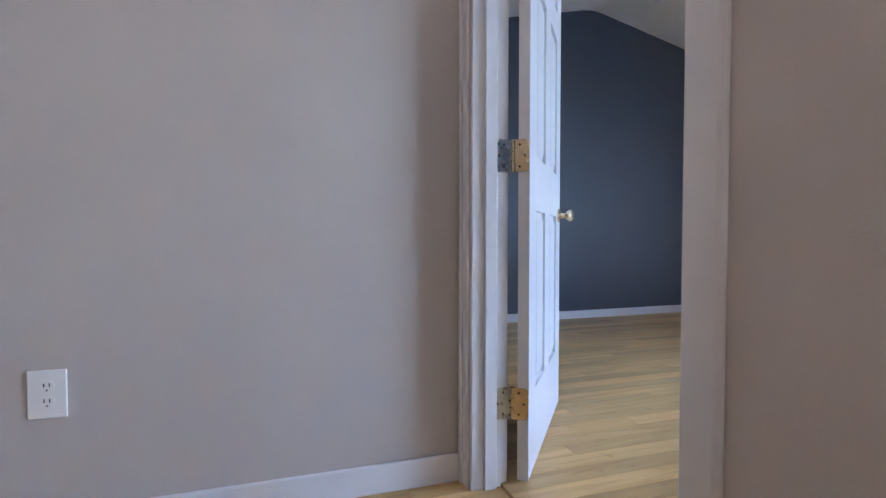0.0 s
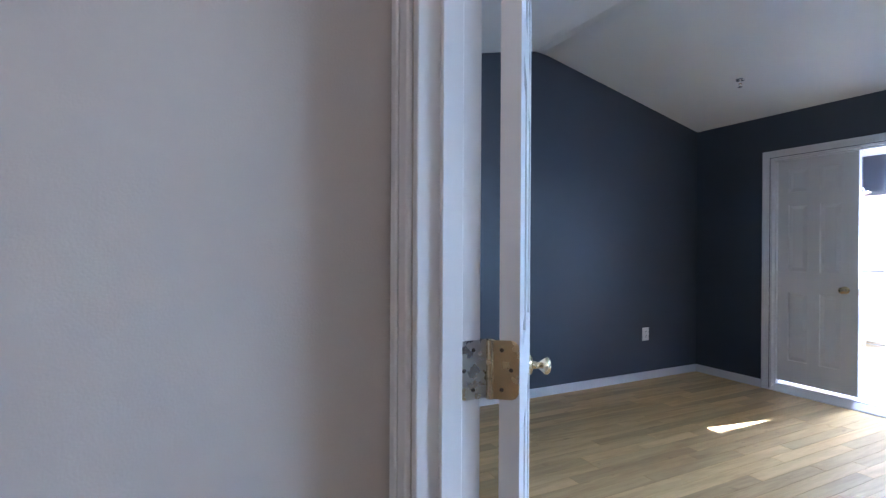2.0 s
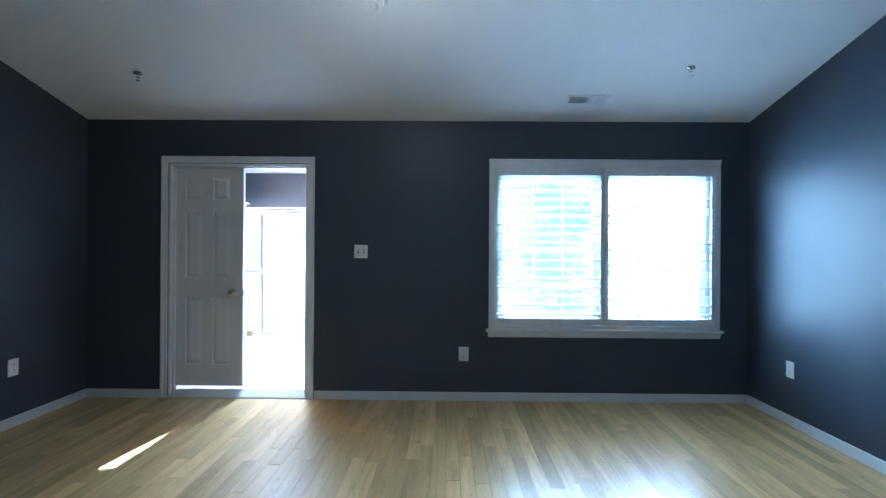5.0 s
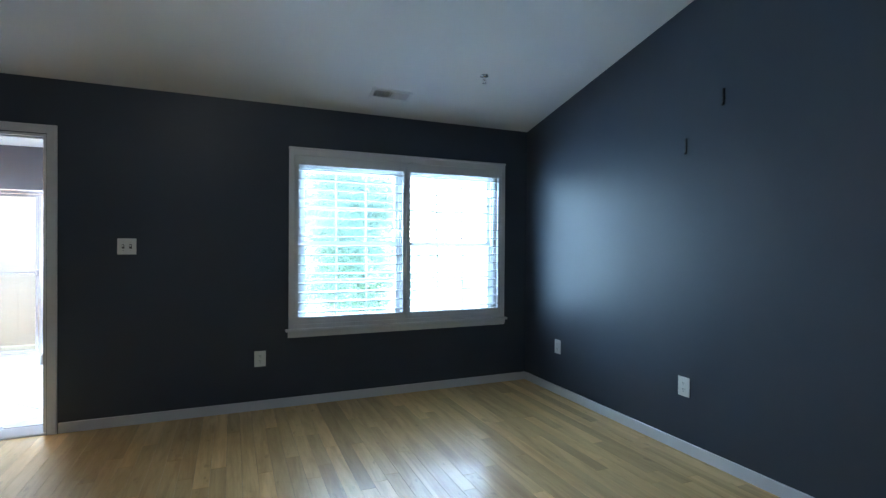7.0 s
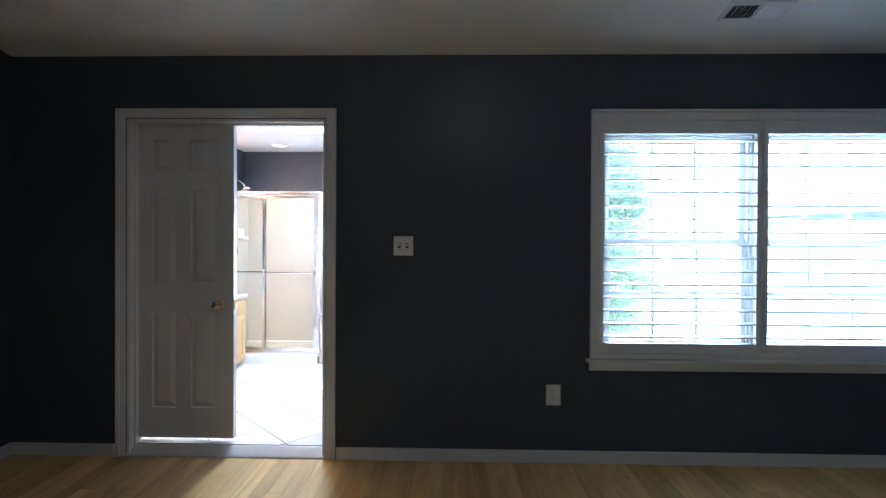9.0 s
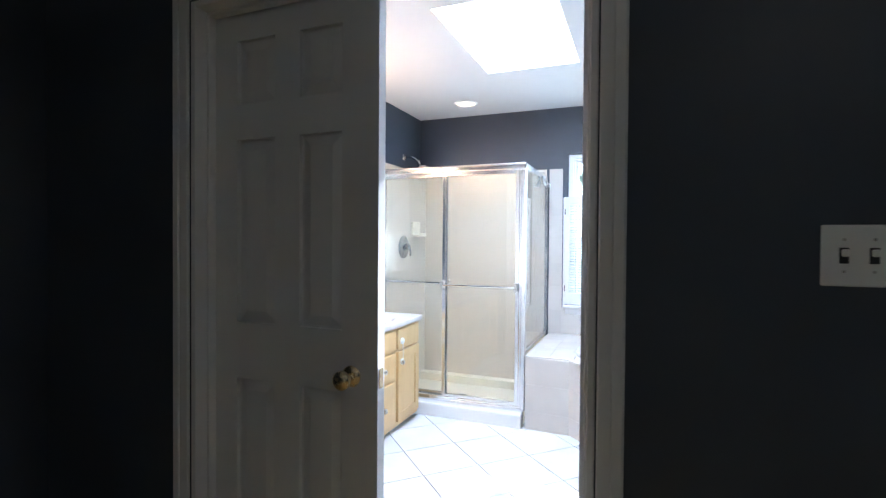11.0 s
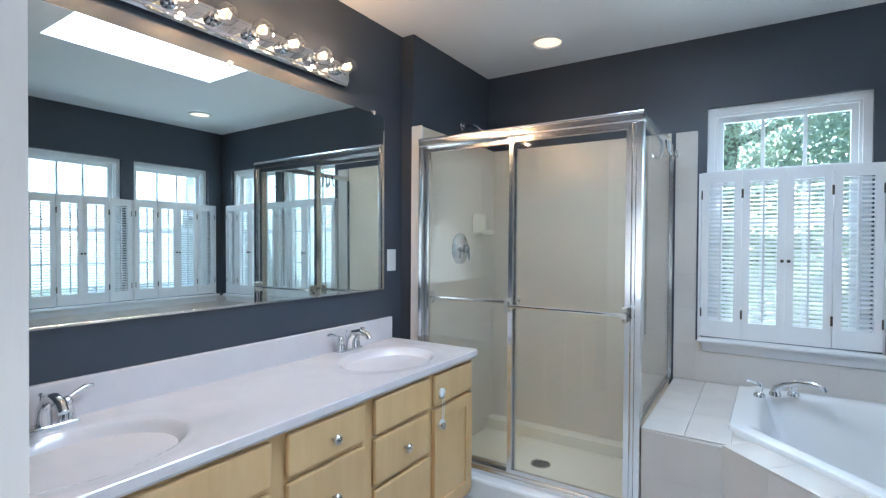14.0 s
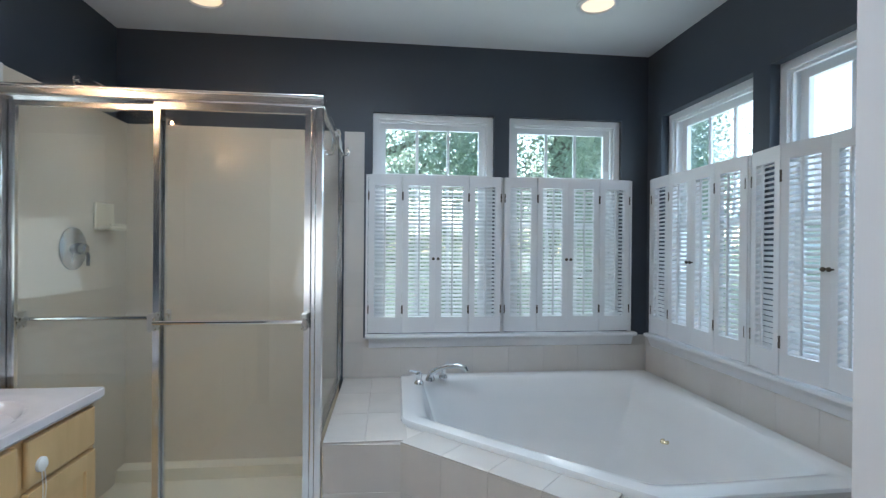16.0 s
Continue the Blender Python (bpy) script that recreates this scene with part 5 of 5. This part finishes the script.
wt = empty("wall_tiles_far", (0, 0, 0), 0, "cream square wall tiles above the tub deck", "wall tile", kind="structure")
part("tile_bed", box(-1.64, BE - 0.001, BN - 0.003, BN - 0.0004, DK - 0.01, SZ - 0.023), GROUT_B, wt)
part("tile_bed", box(-1.64, -1.53, BN - 0.003, BN - 0.0004, SZ - 0.023, 1.932), GROUT_B, wt)
far = lambda u, z, d: (u, BN - 0.002 - d, z)
tile_field(wt, -1.53, BE - 0.012, DK + 0.001, SZ - 0.079, 0.2, far)
tile_field(wt, -1.53, BE - 0.012, SZ - 0.079, SZ - 0.023, 0.4, far, 0.004)
tile_field(wt, -1.638, -1.53, DK + 0.001, 1.93, 0.2, far)
ws = empty("wall_tiles_side", (0, 0, 0), 0, "cream square wall tiles above the tub deck", "wall tile", kind="structure")
part("tile_bed", box(BE - 0.003, BE - 0.0004, 1.25, BN - 0.003, DK - 0.01, SZ - 0.023), GROUT_B, ws)
side = lambda u, z, d: (BE - 0.002 - d, u, z)
tile_field(ws, 1.25, BN - 0.012, DK + 0.001, SZ - 0.079, 0.2, side)
tile_field(ws, 1.25, BN - 0.012, SZ - 0.079, SZ - 0.023, 0.4, side, 0.004)
for p, q in zip(front, front[1:]):
    P, Q = Vector(AB(*p)), Vector(AB(*q))
    ln, dv = (Q - P).length, (Q - P).normalized()
    nv = Vector((dv.y, -dv.x, 0))
    if nv.x + nv.y > 0:
        nv = -nv
    tile_field(dk, 0.001, ln - 0.001, 0.003, DK - 0.009, 0.2, lambda u, z, d, P=P, dv=dv, nv=nv: tuple(P + dv * u + nv * d + Vector((0, 0, z))), 0.008)
    # top tiles along this edge
    if abs(dv.x) > 0.5 and abs(dv.y) > 0.5:
        nt_ = max(1, round(ln / 0.2))
        for k in range(nt_):
            a, b = P + dv * (ln * k / nt_ + 0.0008), P + dv * (ln * (k + 1) / nt_ - 0.0008)
            o, i_ = nv * 0.009, -nv * 0.139
            part("tile", plate([(c.x, c.y) for c in (a + o, b + o, b + i_, a + i_)], DK - 0.008, DK), TILE_B, dk)
for x0, x1, y0, y1 in ((-1.634, -1.478, 2.125, 2.44), (-1.634, -1.478, 2.4415, 2.74), (-1.634, -1.478, 2.7415, 3.035), (-1.4765, -1.318, 2.125, 2.44), (-1.4765, -1.318, 2.4415, 2.74), (-1.4765, -1.318, 2.7415, 3.035)):
    part("tile", plate([(x0, y0), (x1, y0), (x1, y1), (x0, y1)], DK - 0.008, DK), TILE_B, dk)
